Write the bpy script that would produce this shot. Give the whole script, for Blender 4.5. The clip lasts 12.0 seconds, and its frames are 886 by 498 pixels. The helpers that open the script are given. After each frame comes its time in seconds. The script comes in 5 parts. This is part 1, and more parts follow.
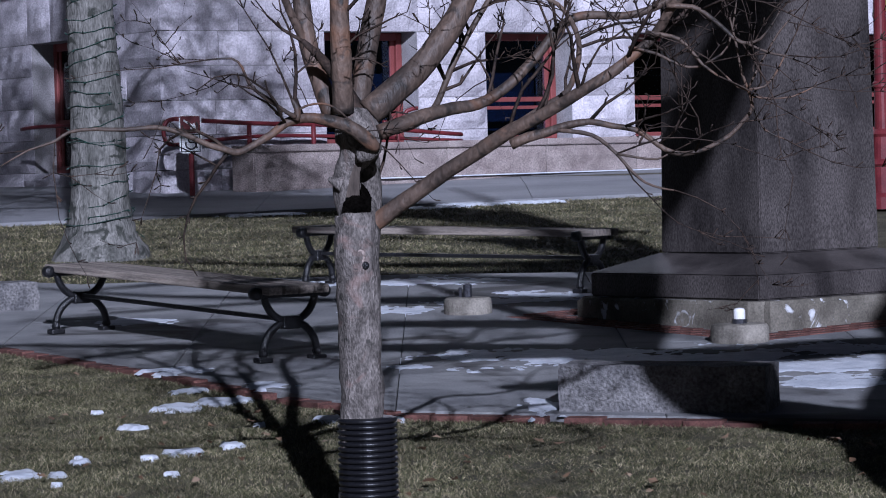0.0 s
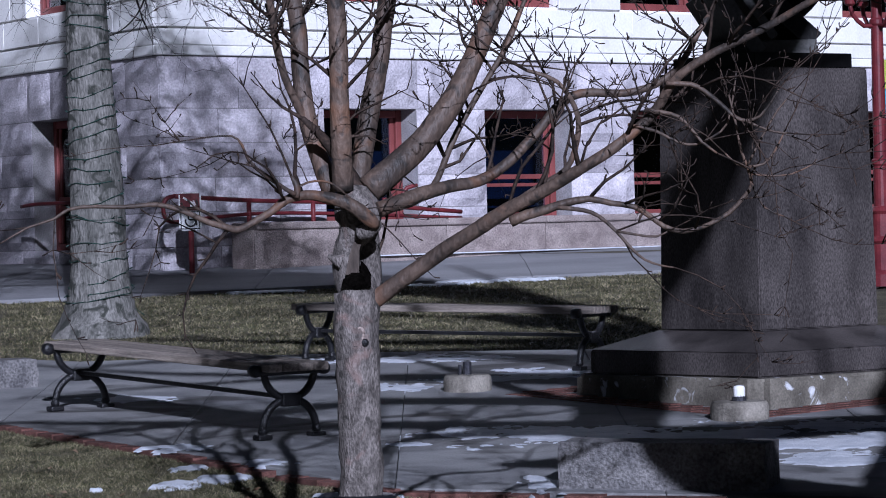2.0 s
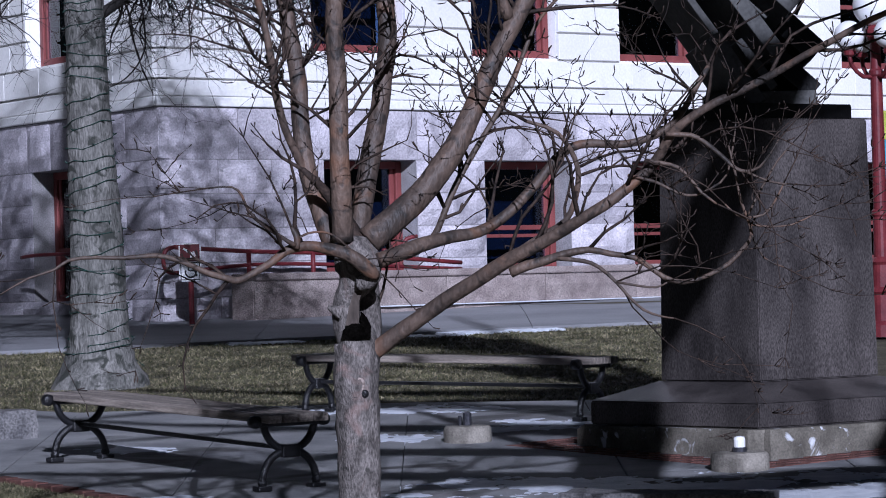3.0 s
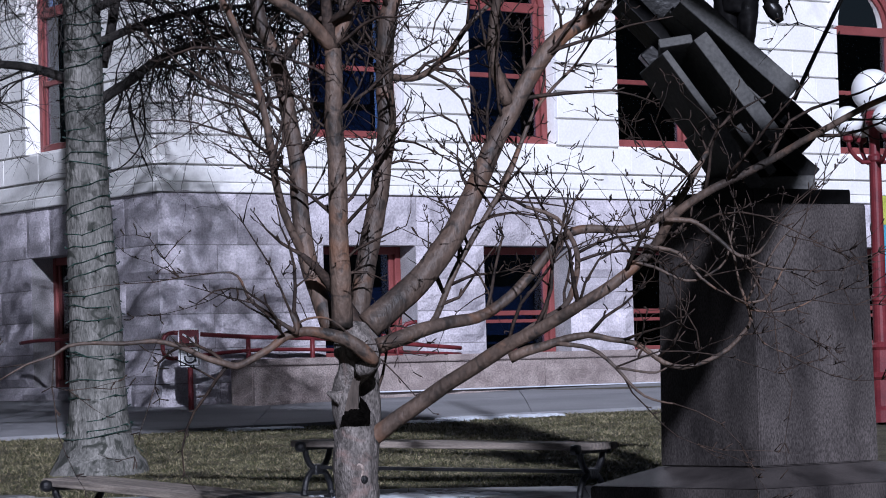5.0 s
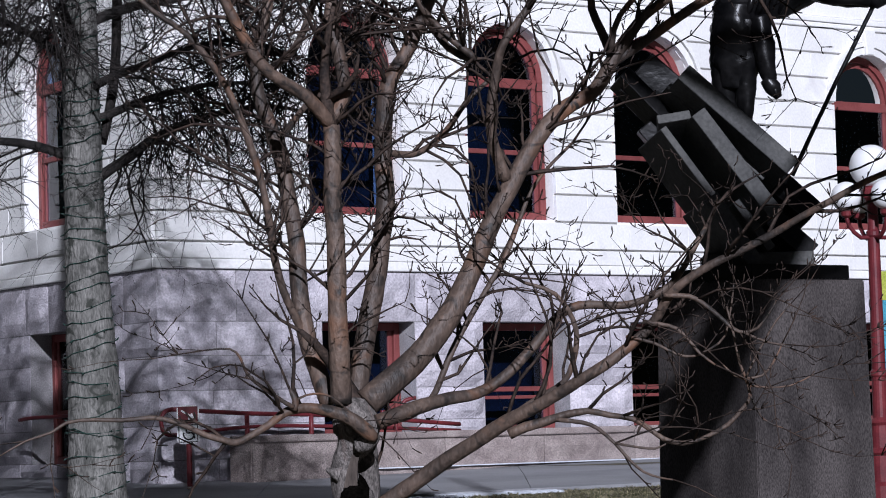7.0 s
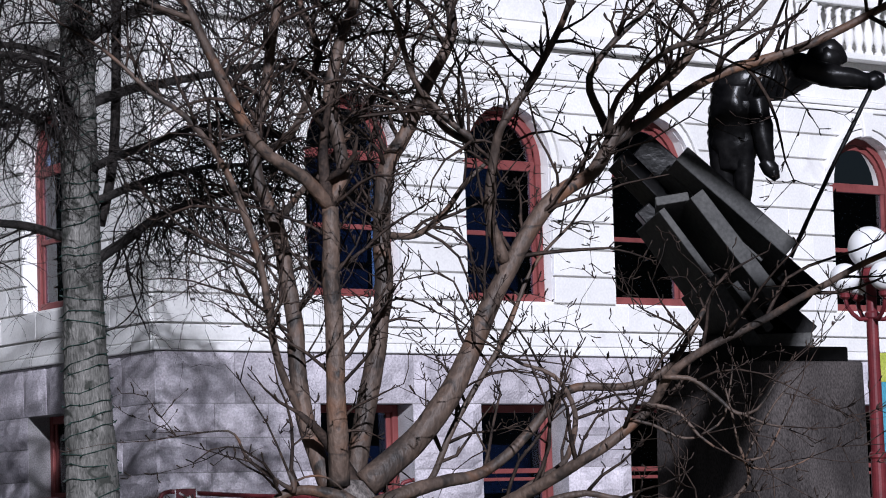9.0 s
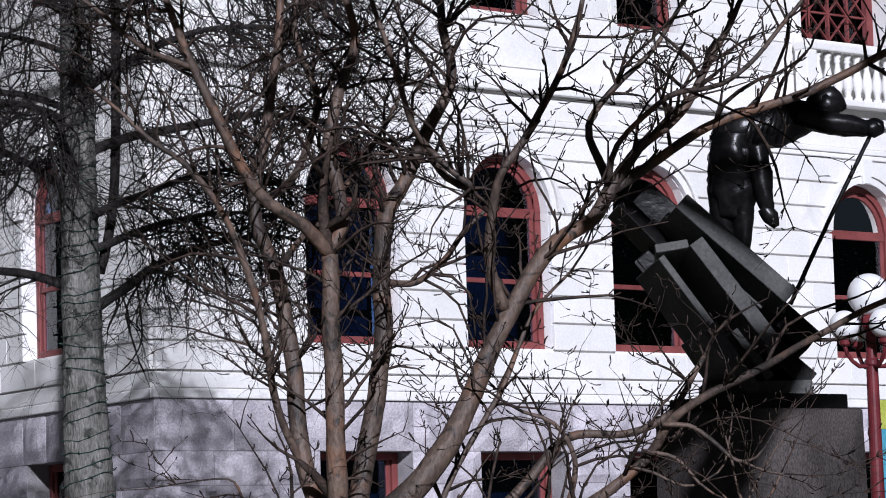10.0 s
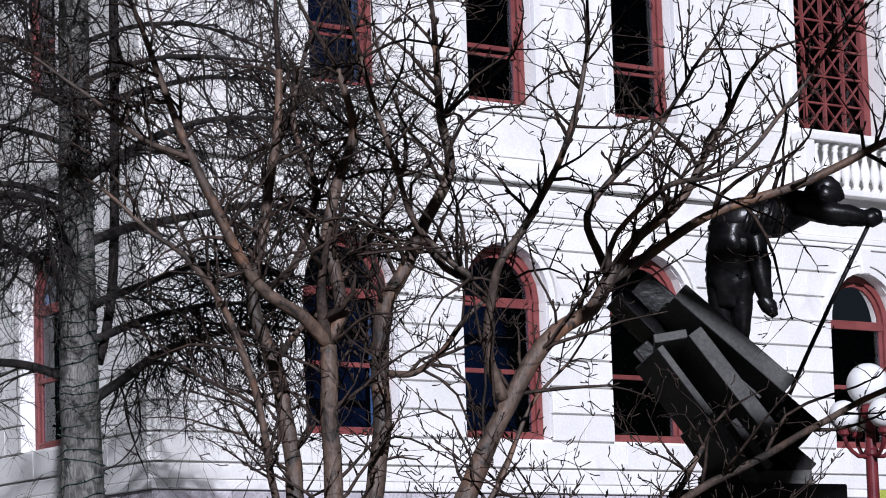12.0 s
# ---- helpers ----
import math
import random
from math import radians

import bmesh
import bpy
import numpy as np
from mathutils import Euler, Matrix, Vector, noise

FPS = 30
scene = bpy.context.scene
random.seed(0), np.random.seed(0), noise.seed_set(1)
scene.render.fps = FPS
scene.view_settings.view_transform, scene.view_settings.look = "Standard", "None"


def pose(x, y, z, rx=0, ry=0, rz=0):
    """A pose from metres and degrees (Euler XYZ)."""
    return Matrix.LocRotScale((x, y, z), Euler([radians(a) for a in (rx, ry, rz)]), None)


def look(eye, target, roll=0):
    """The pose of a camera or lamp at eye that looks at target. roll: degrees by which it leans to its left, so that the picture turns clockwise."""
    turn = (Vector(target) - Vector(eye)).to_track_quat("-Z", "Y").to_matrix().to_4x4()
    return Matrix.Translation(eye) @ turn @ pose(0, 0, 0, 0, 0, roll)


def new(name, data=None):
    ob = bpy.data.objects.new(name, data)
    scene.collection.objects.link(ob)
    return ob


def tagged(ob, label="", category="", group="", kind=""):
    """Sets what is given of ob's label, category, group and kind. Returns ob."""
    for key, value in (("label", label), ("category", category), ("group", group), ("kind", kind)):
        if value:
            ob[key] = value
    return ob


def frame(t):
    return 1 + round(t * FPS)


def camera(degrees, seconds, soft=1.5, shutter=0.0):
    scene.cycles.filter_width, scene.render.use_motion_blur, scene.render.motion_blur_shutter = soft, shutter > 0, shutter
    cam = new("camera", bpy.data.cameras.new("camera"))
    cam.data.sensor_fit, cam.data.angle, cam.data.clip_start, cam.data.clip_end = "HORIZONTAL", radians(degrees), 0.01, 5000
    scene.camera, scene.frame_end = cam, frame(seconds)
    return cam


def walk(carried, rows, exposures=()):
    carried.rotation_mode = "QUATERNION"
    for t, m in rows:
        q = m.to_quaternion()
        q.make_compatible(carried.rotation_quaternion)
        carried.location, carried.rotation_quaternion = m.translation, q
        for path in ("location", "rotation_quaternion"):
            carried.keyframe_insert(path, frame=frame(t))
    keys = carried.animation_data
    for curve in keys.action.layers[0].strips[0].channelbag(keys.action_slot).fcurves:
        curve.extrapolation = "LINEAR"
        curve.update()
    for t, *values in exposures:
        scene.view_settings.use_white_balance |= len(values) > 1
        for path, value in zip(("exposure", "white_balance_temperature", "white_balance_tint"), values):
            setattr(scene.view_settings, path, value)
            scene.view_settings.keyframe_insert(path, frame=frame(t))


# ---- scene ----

# ---- camera: a tripod head that tilts upwards, long lens ----
cam = camera(16.0, 12.0, soft=1.0)
EYE = 2.07
ROWS = [
    (0.0, -1.704, 0.000, -1.604), (0.5, -1.400, -0.012, -1.598), (1.0, -1.056, -0.025, -1.597),
    (1.5, -0.699, -0.035, -1.599), (2.0, -0.301, -0.047, -1.600), (2.5, 0.123, -0.059, -1.605),
    (3.0, 0.623, -0.074, -1.618), (3.5, 1.071, -0.087, -1.641), (5.5, 2.506, -0.145, -1.663),
    (6.0, 2.836, -0.156, -1.688), (6.5, 3.177, -0.168, -1.715), (7.0, 3.556, -0.192, -1.742),
    (9.0, 5.041, -0.264, -1.772), (9.5, 5.470, -0.279, -1.794), (10.0, 5.902, -0.298, -1.815),
    (10.5, 6.299, -0.318, -1.841), (11.0, 6.657, -0.332, -1.870), (11.5, 7.049, -0.351, -1.897),
    (12.0, 7.543, -0.378, -1.919),
]
walk(cam, [(t, pose(0, 0, EYE, 90 + tilt, 0, yaw) @ pose(0, 0, 0, 0, 0, roll)) for t, tilt, yaw, roll in ROWS],
     exposures=[(0.0, -0.06, 5000, 21), (3.5, -0.09, 5050, 21), (7.0, -0.13, 5400, 17), (12.0, -0.11, 5500, 17)])

# ---- daylight: low winter sun from behind the camera ----
SUN_EL, SUN_AZ = 23.0, 7.5      # degrees; azimuth east of straight behind
sun_way = Vector((math.sin(radians(SUN_AZ)) * math.cos(radians(SUN_EL)), -math.cos(radians(SUN_AZ)) * math.cos(radians(SUN_EL)), math.sin(radians(SUN_EL))))
sun = new("sun", bpy.data.lights.new("sun", "SUN"))
sun.data.energy, sun.data.angle, sun.data.color = 5.0, radians(0.5), (1.0, 0.95, 0.88)
sun.matrix_world = look(sun_way * 60, (0, 0, 0))
world = bpy.data.worlds.new("sky")
world.use_nodes = True
scene.world = world
sky = world.node_tree.nodes.new("ShaderNodeTexSky")
sky.sky_type, sky.sun_disc = "NISHITA", False
sky.sun_elevation, sky.sun_rotation = radians(SUN_EL), radians(180 - SUN_AZ)
back = world.node_tree.nodes["Background"]
back.inputs["Strength"].default_value = 0.004
world.node_tree.links.new(sky.outputs[0], back.inputs["Color"])


# ---- materials ----
def material(name, colour, second, scale=6.0, rough=0.8, bump=0.3, grain=90.0, metal=0.0, grain_mix=0.35, stretch=(1, 1, 1), per_piece=0.0, spec=0.3):
    """Two tones at a large scale, fine grain on top, relief from both, and a shade of its own for each piece."""
    m = bpy.data.materials.new(name)
    m.use_nodes = True
    nt = m.node_tree
    b = nt.nodes["Principled BSDF"]
    tc = nt.nodes.new("ShaderNodeTexCoord")
    mp = nt.nodes.new("ShaderNodeMapping")
    mp.inputs["Scale"].default_value = stretch
    nt.links.new(tc.outputs["Object"], mp.inputs["Vector"])
    big = nt.nodes.new("ShaderNodeTexNoise")
    big.inputs["Scale"].default_value, big.inputs["Detail"].default_value = scale, 6
    fine = nt.nodes.new("ShaderNodeTexNoise")
    fine.inputs["Scale"].default_value, fine.inputs["Detail"].default_value = grain, 3
    for n in (big, fine):
        nt.links.new(mp.outputs[0], n.inputs["Vector"])
    ramp = nt.nodes.new("ShaderNodeValToRGB")
    ramp.color_ramp.elements[0].position, ramp.color_ramp.elements[1].position = 0.35, 0.65
    ramp.color_ramp.elements[0].color, ramp.color_ramp.elements[1].color = (*colour, 1), (*second, 1)
    nt.links.new(big.outputs["Fac"], ramp.inputs[0])
    fr = nt.nodes.new("ShaderNodeMapRange")
    fr.inputs["From Min"].default_value, fr.inputs["From Max"].default_value = 0.3, 0.7
    fr.inputs["To Min"].default_value, fr.inputs["To Max"].default_value = 1 - grain_mix, 1 + grain_mix
    nt.links.new(fine.outputs["Fac"], fr.inputs["Value"])
    mul = nt.nodes.new("ShaderNodeVectorMath")
    mul.operation = "SCALE"
    nt.links.new(ramp.outputs[0], mul.inputs[0])
    nt.links.new(fr.outputs[0], mul.inputs["Scale"])
    last = mul.outputs[0]
    if per_piece:
        info = nt.nodes.new("ShaderNodeObjectInfo")
        pr = nt.nodes.new("ShaderNodeMapRange")
        pr.inputs["To Min"].default_value, pr.inputs["To Max"].default_value = 1 - per_piece, 1 + per_piece
        nt.links.new(info.outputs["Random"], pr.inputs["Value"])
        mu = nt.nodes.new("ShaderNodeVectorMath")
        mu.operation = "SCALE"
        nt.links.new(last, mu.inputs[0])
        nt.links.new(pr.outputs[0], mu.inputs["Scale"])
        last = mu.outputs[0]
    nt.links.new(last, b.inputs["Base Color"])
    b.inputs["Roughness"].default_value, b.inputs["Metallic"].default_value = rough, metal
    b.inputs["Specular IOR Level"].default_value = spec
    if bump:
        add = nt.nodes.new("ShaderNodeMath")
        add.operation = "ADD"
        nt.links.new(big.outputs["Fac"], add.inputs[0])
        nt.links.new(fine.outputs["Fac"], add.inputs[1])
        bp = nt.nodes.new("ShaderNodeBump")
        bp.inputs["Strength"].default_value, bp.inputs["Distance"].default_value = bump, 0.02
        nt.links.new(add.outputs[0], bp.inputs["Height"])
        nt.links.new(bp.outputs[0], b.inputs["Normal"])
    return m


GRANITE = material("rock_faced_granite", (0.40, 0.376, 0.41), (0.60, 0.56, 0.60), 2.5, 0.85, 0.9, 38, grain_mix=0.22, per_piece=0.16)
GREYSTONE = material("grey_split_granite", (0.10, 0.097, 0.10), (0.20, 0.192, 0.19), 7, 0.85, 0.8, 60, grain_mix=0.45)
PINK = material("pinkish_granite", (0.22, 0.18, 0.17), (0.33, 0.28, 0.26), 4, 0.8, 0.6, 60, grain_mix=0.4, per_piece=0.08)
ASHLAR = material("pale_limestone", (0.75, 0.74, 0.72), (0.84, 0.83, 0.81), 1.2, 0.8, 0.12, 30, grain_mix=0.06, per_piece=0.05)
# smooth granite, toned down so the window reveals' shading is in the colour
DRESSED = material("dressed_granite_reveal_shade", (0.24, 0.23, 0.235), (0.33, 0.315, 0.32), 4, 0.85, 0.25, 60, grain_mix=0.25)
MORTAR = material("mortar", (0.30, 0.29, 0.28), (0.40, 0.39, 0.38), 4, 0.9, 0.2)
POLISHED = material("dark_granite", (0.026, 0.023, 0.023), (0.085, 0.075, 0.072), 2.5, 0.4, 0.04, 130, grain_mix=0.6, stretch=(1, 1, 0.4), spec=0.15)
CONCRETE = material("old_concrete", (0.17, 0.155, 0.13), (0.30, 0.275, 0.235), 5, 0.9, 0.3, 70, grain_mix=0.2)
PAVING = material("paving_concrete", (0.17, 0.17, 0.175), (0.27, 0.268, 0.265), 1.6, 0.85, 0.15, 80, grain_mix=0.15, per_piece=0.06)
WALKWAY = material("walkway_concrete", (0.185, 0.185, 0.195), (0.26, 0.26, 0.27), 0.8, 0.85, 0.15, 40, grain_mix=0.1, per_piece=0.04)
SOIL = material("lawn_soil", (0.045, 0.04, 0.025), (0.10, 0.088, 0.055), 3, 0.95, 0.6, 60, grain_mix=0.4)
RED = material("oxide_red_paint", (0.10, 0.015, 0.02), (0.155, 0.026, 0.03), 5, 0.45, 0.05, 60, grain_mix=0.15)
FRAME = material("brick_red_frame_paint", (0.15, 0.038, 0.036), (0.22, 0.062, 0.058), 3, 0.55, 0.08, 60, grain_mix=0.15)
# near-black on purpose: the unlit rooms' darkness is put into this colour
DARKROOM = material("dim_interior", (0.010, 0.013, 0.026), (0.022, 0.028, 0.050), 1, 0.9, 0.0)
BRONZE = material("weathered_bronze", (0.045, 0.045, 0.045), (0.085, 0.084, 0.080), 3, 0.5, 0.06, 40, grain_mix=0.25, spec=0.15)
# bronze of figure and cap; on the core beams it paints gap shade
DARKBRONZE = material("black_and_gap_shade_bronze", (0.003, 0.003, 0.0034), (0.009, 0.0086, 0.009), 6, 0.3, 0.12, 24, grain_mix=0.3, spec=0.2)
IRON = material("black_cast_iron", (0.005, 0.005, 0.006), (0.013, 0.013, 0.015), 18, 0.38, 0.35, 120, spec=0.5)
SLAT = material("weathered_bench_wood", (0.15, 0.13, 0.115), (0.34, 0.29, 0.245), 3, 0.8, 0.3, 40, stretch=(0.6, 12, 12), per_piece=0.25)
BARK = material("smooth_brown_bark", (0.048, 0.037, 0.031), (0.128, 0.090, 0.069), 5, 0.55, 0.35, 60, grain_mix=0.3, stretch=(1, 1, 0.5))
GREYBARK = material("grey_scaly_bark", (0.085, 0.075, 0.069), (0.20, 0.178, 0.165), 26, 0.9, 0.55, 140, grain_mix=0.5, stretch=(1, 1, 0.45))
FURROWED = material("furrowed_grey_bark", (0.085, 0.084, 0.076), (0.20, 0.193, 0.178), 9, 0.9, 0.9, 60, grain_mix=0.4, stretch=(1, 1, 0.3))
TWIG = material("twig_bark", (0.020, 0.014, 0.012), (0.060, 0.040, 0.030), 20, 0.8, 0.2, 80)
# twigs and boughs whose shadowed look is put into a darkened bark colour
DARKTWIG = material("shade_dark_twig_bark", (0.011, 0.0095, 0.009), (0.032, 0.026, 0.023), 20, 0.85, 0.2, 80)
BOUGHBARK = material("shade_dark_bough_bark", (0.013, 0.012, 0.0115), (0.040, 0.035, 0.032), 12, 0.9, 0.6, 80, grain_mix=0.4)
# near-black colour that stands for the shade deep in the trunk hollow
HOLLOWSHADE = material("hollow_shade", (0.0015, 0.0013, 0.0012), (0.004, 0.0034, 0.003), 20, 0.95, 0.5, 80, spec=0.0)
TORN = material("torn_wood", (0.05, 0.04, 0.034), (0.10, 0.08, 0.068), 14, 0.9, 0.5, 80, stretch=(1, 1, 0.2))
PALEWOOD = material("healed_bark", (0.24, 0.19, 0.165), (0.34, 0.28, 0.25), 30, 0.85, 0.3)
PLASTIC = material("black_plastic", (0.007, 0.007, 0.009), (0.014, 0.014, 0.017), 8, 0.32, 0.1, 90, spec=0.5)
SNOW = material("old_snow", (0.52, 0.55, 0.61), (0.70, 0.72, 0.77), 8, 0.6, 0.5, 60, grain_mix=0.06)
BRICK = material("red_paving_brick", (0.09, 0.042, 0.036), (0.16, 0.075, 0.06), 12, 0.9, 0.4, 90, per_piece=0.3)
MILK = material("milk_glass", (0.80, 0.80, 0.80), (0.84, 0.84, 0.84), 2, 0.2, 0.0, 10, grain_mix=0.02)
WHITE = material("white_sign_paint", (0.75, 0.75, 0.75), (0.8, 0.8, 0.8), 4, 0.4, 0.0)
WIRE = material("dark_green_wire", (0.012, 0.025, 0.02), (0.02, 0.05, 0.04), 30, 0.5, 0.0)
TEAL = material("blue_cloth", (0.05, 0.22, 0.32), (0.07, 0.28, 0.38), 6, 0.8, 0.1)
LIME = material("yellow_green_cloth", (0.32, 0.36, 0.05), (0.40, 0.42, 0.08), 6, 0.8, 0.1)
LEAD = material("dark_steel", (0.05, 0.05, 0.06), (0.09, 0.09, 0.10), 8, 0.5, 0.1, metal=0.6)


def blade_material(name, tones, patches=0.0):
    m = bpy.data.materials.new(name)
    m.use_nodes = True
    nt = m.node_tree
    g = nt.nodes.new("ShaderNodeNewGeometry")
    r = nt.nodes.new("ShaderNodeValToRGB")
    r.color_ramp.elements[0].color, r.color_ramp.elements[1].color = (*tones[0], 1), (*tones[-1], 1)
    for i, c in enumerate(tones[1:-1]):
        e = r.color_ramp.elements.new((i + 1) / (len(tones) - 1))
        e.color = (*c, 1)
    b = nt.nodes["Principled BSDF"]
    nt.links.new(g.outputs["Random Per Island"], r.inputs[0])
    b.inputs["Roughness"].default_value = 0.7
    b.inputs["Specular IOR Level"].default_value = 0.2
    nt.links.new(r.outputs[0], b.inputs["Base Color"])
    if patches:
        tc = nt.nodes.new("ShaderNodeTexCoord")
        n = nt.nodes.new("ShaderNodeTexNoise")
        n.inputs["Scale"].default_value, n.inputs["Detail"].default_value = patches, 5
        nt.links.new(tc.outputs["Object"], n.inputs["Vector"])
        k = nt.nodes.new("ShaderNodeMapRange")
        k.inputs["From Min"].default_value, k.inputs["From Max"].default_value = 0.3, 0.7
        k.inputs["To Min"].default_value, k.inputs["To Max"].default_value = 0.45, 1.5
        nt.links.new(n.outputs["Fac"], k.inputs["Value"])
        v = nt.nodes.new("ShaderNodeVectorMath")
        v.operation = "SCALE"
        nt.links.new(r.outputs[0], v.inputs[0])
        nt.links.new(k.outputs[0], v.inputs["Scale"])
        nt.links.new(v.outputs[0], b.inputs["Base Color"])
    return m


BLADE = blade_material("winter_grass", [(0.022, 0.026, 0.011), (0.075, 0.078, 0.034), (0.155, 0.138, 0.078), (0.37, 0.32, 0.21)], 2.5)
DEADLEAF = blade_material("dead_leaf", [(0.07, 0.04, 0.022), (0.16, 0.10, 0.06), (0.26, 0.19, 0.13)])


def add_stain_and_shade(m, colour, scale, low, high):
    """Ragged patches over a material's colour: mineral stains, bark tones, painted shade bands."""
    nt = m.node_tree
    b = nt.nodes["Principled BSDF"]
    under = b.inputs["Base Color"].links[0].from_socket
    tc = nt.nodes.new("ShaderNodeTexCoord")
    n = nt.nodes.new("ShaderNodeTexNoise")
    n.inputs["Scale"].default_value, n.inputs["Detail"].default_value, n.inputs["Distortion"].default_value = scale, 8, 1.2
    nt.links.new(tc.outputs["Object"], n.inputs["Vector"])
    k = nt.nodes.new("ShaderNodeMapRange")
    k.inputs["From Min"].default_value, k.inputs["From Max"].default_value = low, high
    nt.links.new(n.outputs["Fac"], k.inputs["Value"])
    mix = nt.nodes.new("ShaderNodeMix")
    mix.data_type = "RGBA"
    sockets = [i for i in mix.inputs if i.type == "RGBA"]
    nt.links.new(k.outputs[0], mix.inputs["Factor"])
    nt.links.new(under, sockets[0])
    sockets[1].default_value = (*colour, 1)
    nt.links.new([o for o in mix.outputs if o.type == "RGBA"][0], b.inputs["Base Color"])


STAINED = material("stained_concrete", (0.105, 0.095, 0.078), (0.20, 0.182, 0.15), 5, 0.9, 0.3, 70, grain_mix=0.25)
add_stain_and_shade(STAINED, (0.62, 0.63, 0.66), 5.5, 0.60, 0.66)
add_stain_and_shade(PAVING, (0.075, 0.072, 0.07), 0.9, 0.56, 0.66)
add_stain_and_shade(ASHLAR, (0.60, 0.58, 0.58), 0.8, 0.64, 0.80)
add_stain_and_shade(GRANITE, (0.22, 0.205, 0.225), 1.7, 0.60, 0.74)
add_stain_and_shade(BARK, (0.21, 0.105, 0.058), 3.0, 0.53, 0.76)
# dark bark mottle that also paints the shadow bands across the limbs
add_stain_and_shade(BARK, (0.030, 0.025, 0.022), 9.0, 0.55, 0.66)
add_stain_and_shade(FURROWED, (0.04, 0.042, 0.036), 6.0, 0.54, 0.64)
add_stain_and_shade(GREYBARK, (0.24, 0.16, 0.14), 5.0, 0.58, 0.74)
add_stain_and_shade(GREYBARK, (0.06, 0.055, 0.05), 14.0, 0.60, 0.68)


def glass_material():
    m = bpy.data.materials.new("window_glass")
    m.use_nodes = True
    nt = m.node_tree
    out = nt.nodes["Material Output"]
    nt.nodes.remove(nt.nodes["Principled BSDF"])
    clear, shine, mix, fres = (nt.nodes.new("ShaderNodeBsdf" + k) if k in ("Transparent", "Glossy") else nt.nodes.new("ShaderNode" + k) for k in ("Transparent", "Glossy", "MixShader", "Fresnel"))
    clear.inputs[0].default_value = (0.32, 0.42, 0.62, 1)
    shine.inputs["Roughness"].default_value = 0.02
    fres.inputs[0].default_value = 1.5
    nt.links.new(fres.outputs[0], mix.inputs[0])
    nt.links.new(clear.outputs[0], mix.inputs[1])
    nt.links.new(shine.outputs[0], mix.inputs[2])
    nt.links.new(mix.outputs[0], out.inputs[0])
    return m


GLASS = glass_material()


# ---- building blocks ----
def link_mesh(name, me, mat, parent=None, label="", m=None):
    if mat and not me.materials:
        me.materials.append(mat)
    ob = new(name, me)
    if parent:
        ob.parent = parent
    if m is not None:
        ob.matrix_basis = m
    if label:
        ob["label"] = label
    return ob


def part(name, bm, mat, parent=None, label="", m=None, smooth=False):
    me = bpy.data.meshes.new(name)
    bmesh.ops.recalc_face_normals(bm, faces=bm.faces)
    bm.to_mesh(me)
    bm.free()
    if smooth:
        me.polygons.foreach_set("use_smooth", [True] * len(me.polygons))
    return link_mesh(name, me, mat, parent, label, m)


def from_lists(name, verts, faces, mat, parent=None, label="", m=None, smooth=False):
    me = bpy.data.meshes.new(name)
    me.from_pydata(verts, [], faces)
    if smooth:
        me.polygons.foreach_set("use_smooth", [True] * len(me.polygons))
    return link_mesh(name, me, mat, parent, label, m)


def thing(name, m, label, category, group="", kind=""):
    ob = new(name)
    ob.matrix_basis = m
    return tagged(ob, label, category, group, kind)


def box(bm, x0, x1, y0, y1, z0, z1, bevel=0.0, m=None):
    vs = [bm.verts.new((x, y, z)) for x in (x0, x1) for y in (y0, y1) for z in (z0, z1)]
    fs = [bm.faces.new([vs[i] for i in q]) for q in ((0, 1, 3, 2), (4, 6, 7, 5), (0, 4, 5, 1), (2, 3, 7, 6), (0, 2, 6, 4), (1, 5, 7, 3))]
    if bevel:
        es = list({e for f in fs for e in f.edges})
        r = bmesh.ops.bevel(bm, geom=es, offset=bevel, segments=2, affect="EDGES", profile=0.5)
        vs = list({v for v in r["verts"]} | {v for v in vs if v.is_valid})
    if m is not None:
        bmesh.ops.transform(bm, matrix=m, verts=[v for v in vs if v.is_valid])
    return vs


def one_box(*a, **k):
    bm = bmesh.new()
    box(bm, *a, **k)
    return bm


def lathe(profile, seg=24):
    """A turned solid from (radius, height) pairs."""
    bm = bmesh.new()
    rings = [[bm.verts.new((r * math.cos(2 * math.pi * i / seg), r * math.sin(2 * math.pi * i / seg), z)) for i in range(seg)] for r, z in profile]
    for a, b in zip(rings, rings[1:]):
        for i in range(seg):
            bm.faces.new((a[i], a[(i + 1) % seg], b[(i + 1) % seg], b[i]))
    bm.faces.new(rings[0]), bm.faces.new(rings[-1])
    return bm


def sweep(verts, faces, pts, radii, seg=8, squash=None, wobble=0.0):
    """Adds a tapering tube along pts to the lists."""
    n = len(pts)
    up = Vector((0.3, 1, 0.2))
    start = len(verts)
    for i, p in enumerate(pts):
        d = (pts[min(i + 1, n - 1)] - pts[max(i - 1, 0)]).normalized()
        a = d.cross(up)
        if a.length < 1e-3:
            a = d.cross(Vector((1, 0, 0)))
        a.normalize()
        b = d.cross(a)
        for k in range(seg):
            w = 2 * math.pi * k / seg
            r = radii[i]
            if wobble:
                q = p * 9 + Vector((math.cos(w), math.sin(w), 0))
                r *= 1 + wobble * noise.noise(q) + 0.5 * wobble * noise.noise(q * 3.1)
            verts.append(p + a * (r * math.cos(w)) + b * (r * math.sin(w)))
    for i in range(n - 1):
        for k in range(seg):
            faces.append((start + i * seg + k, start + i * seg + (k + 1) % seg, start + (i + 1) * seg + (k + 1) % seg, start + (i + 1) * seg + k))
    faces.append(tuple(start + k for k in reversed(range(seg))))
    faces.append(tuple(start + (n - 1) * seg + k for k in range(seg)))


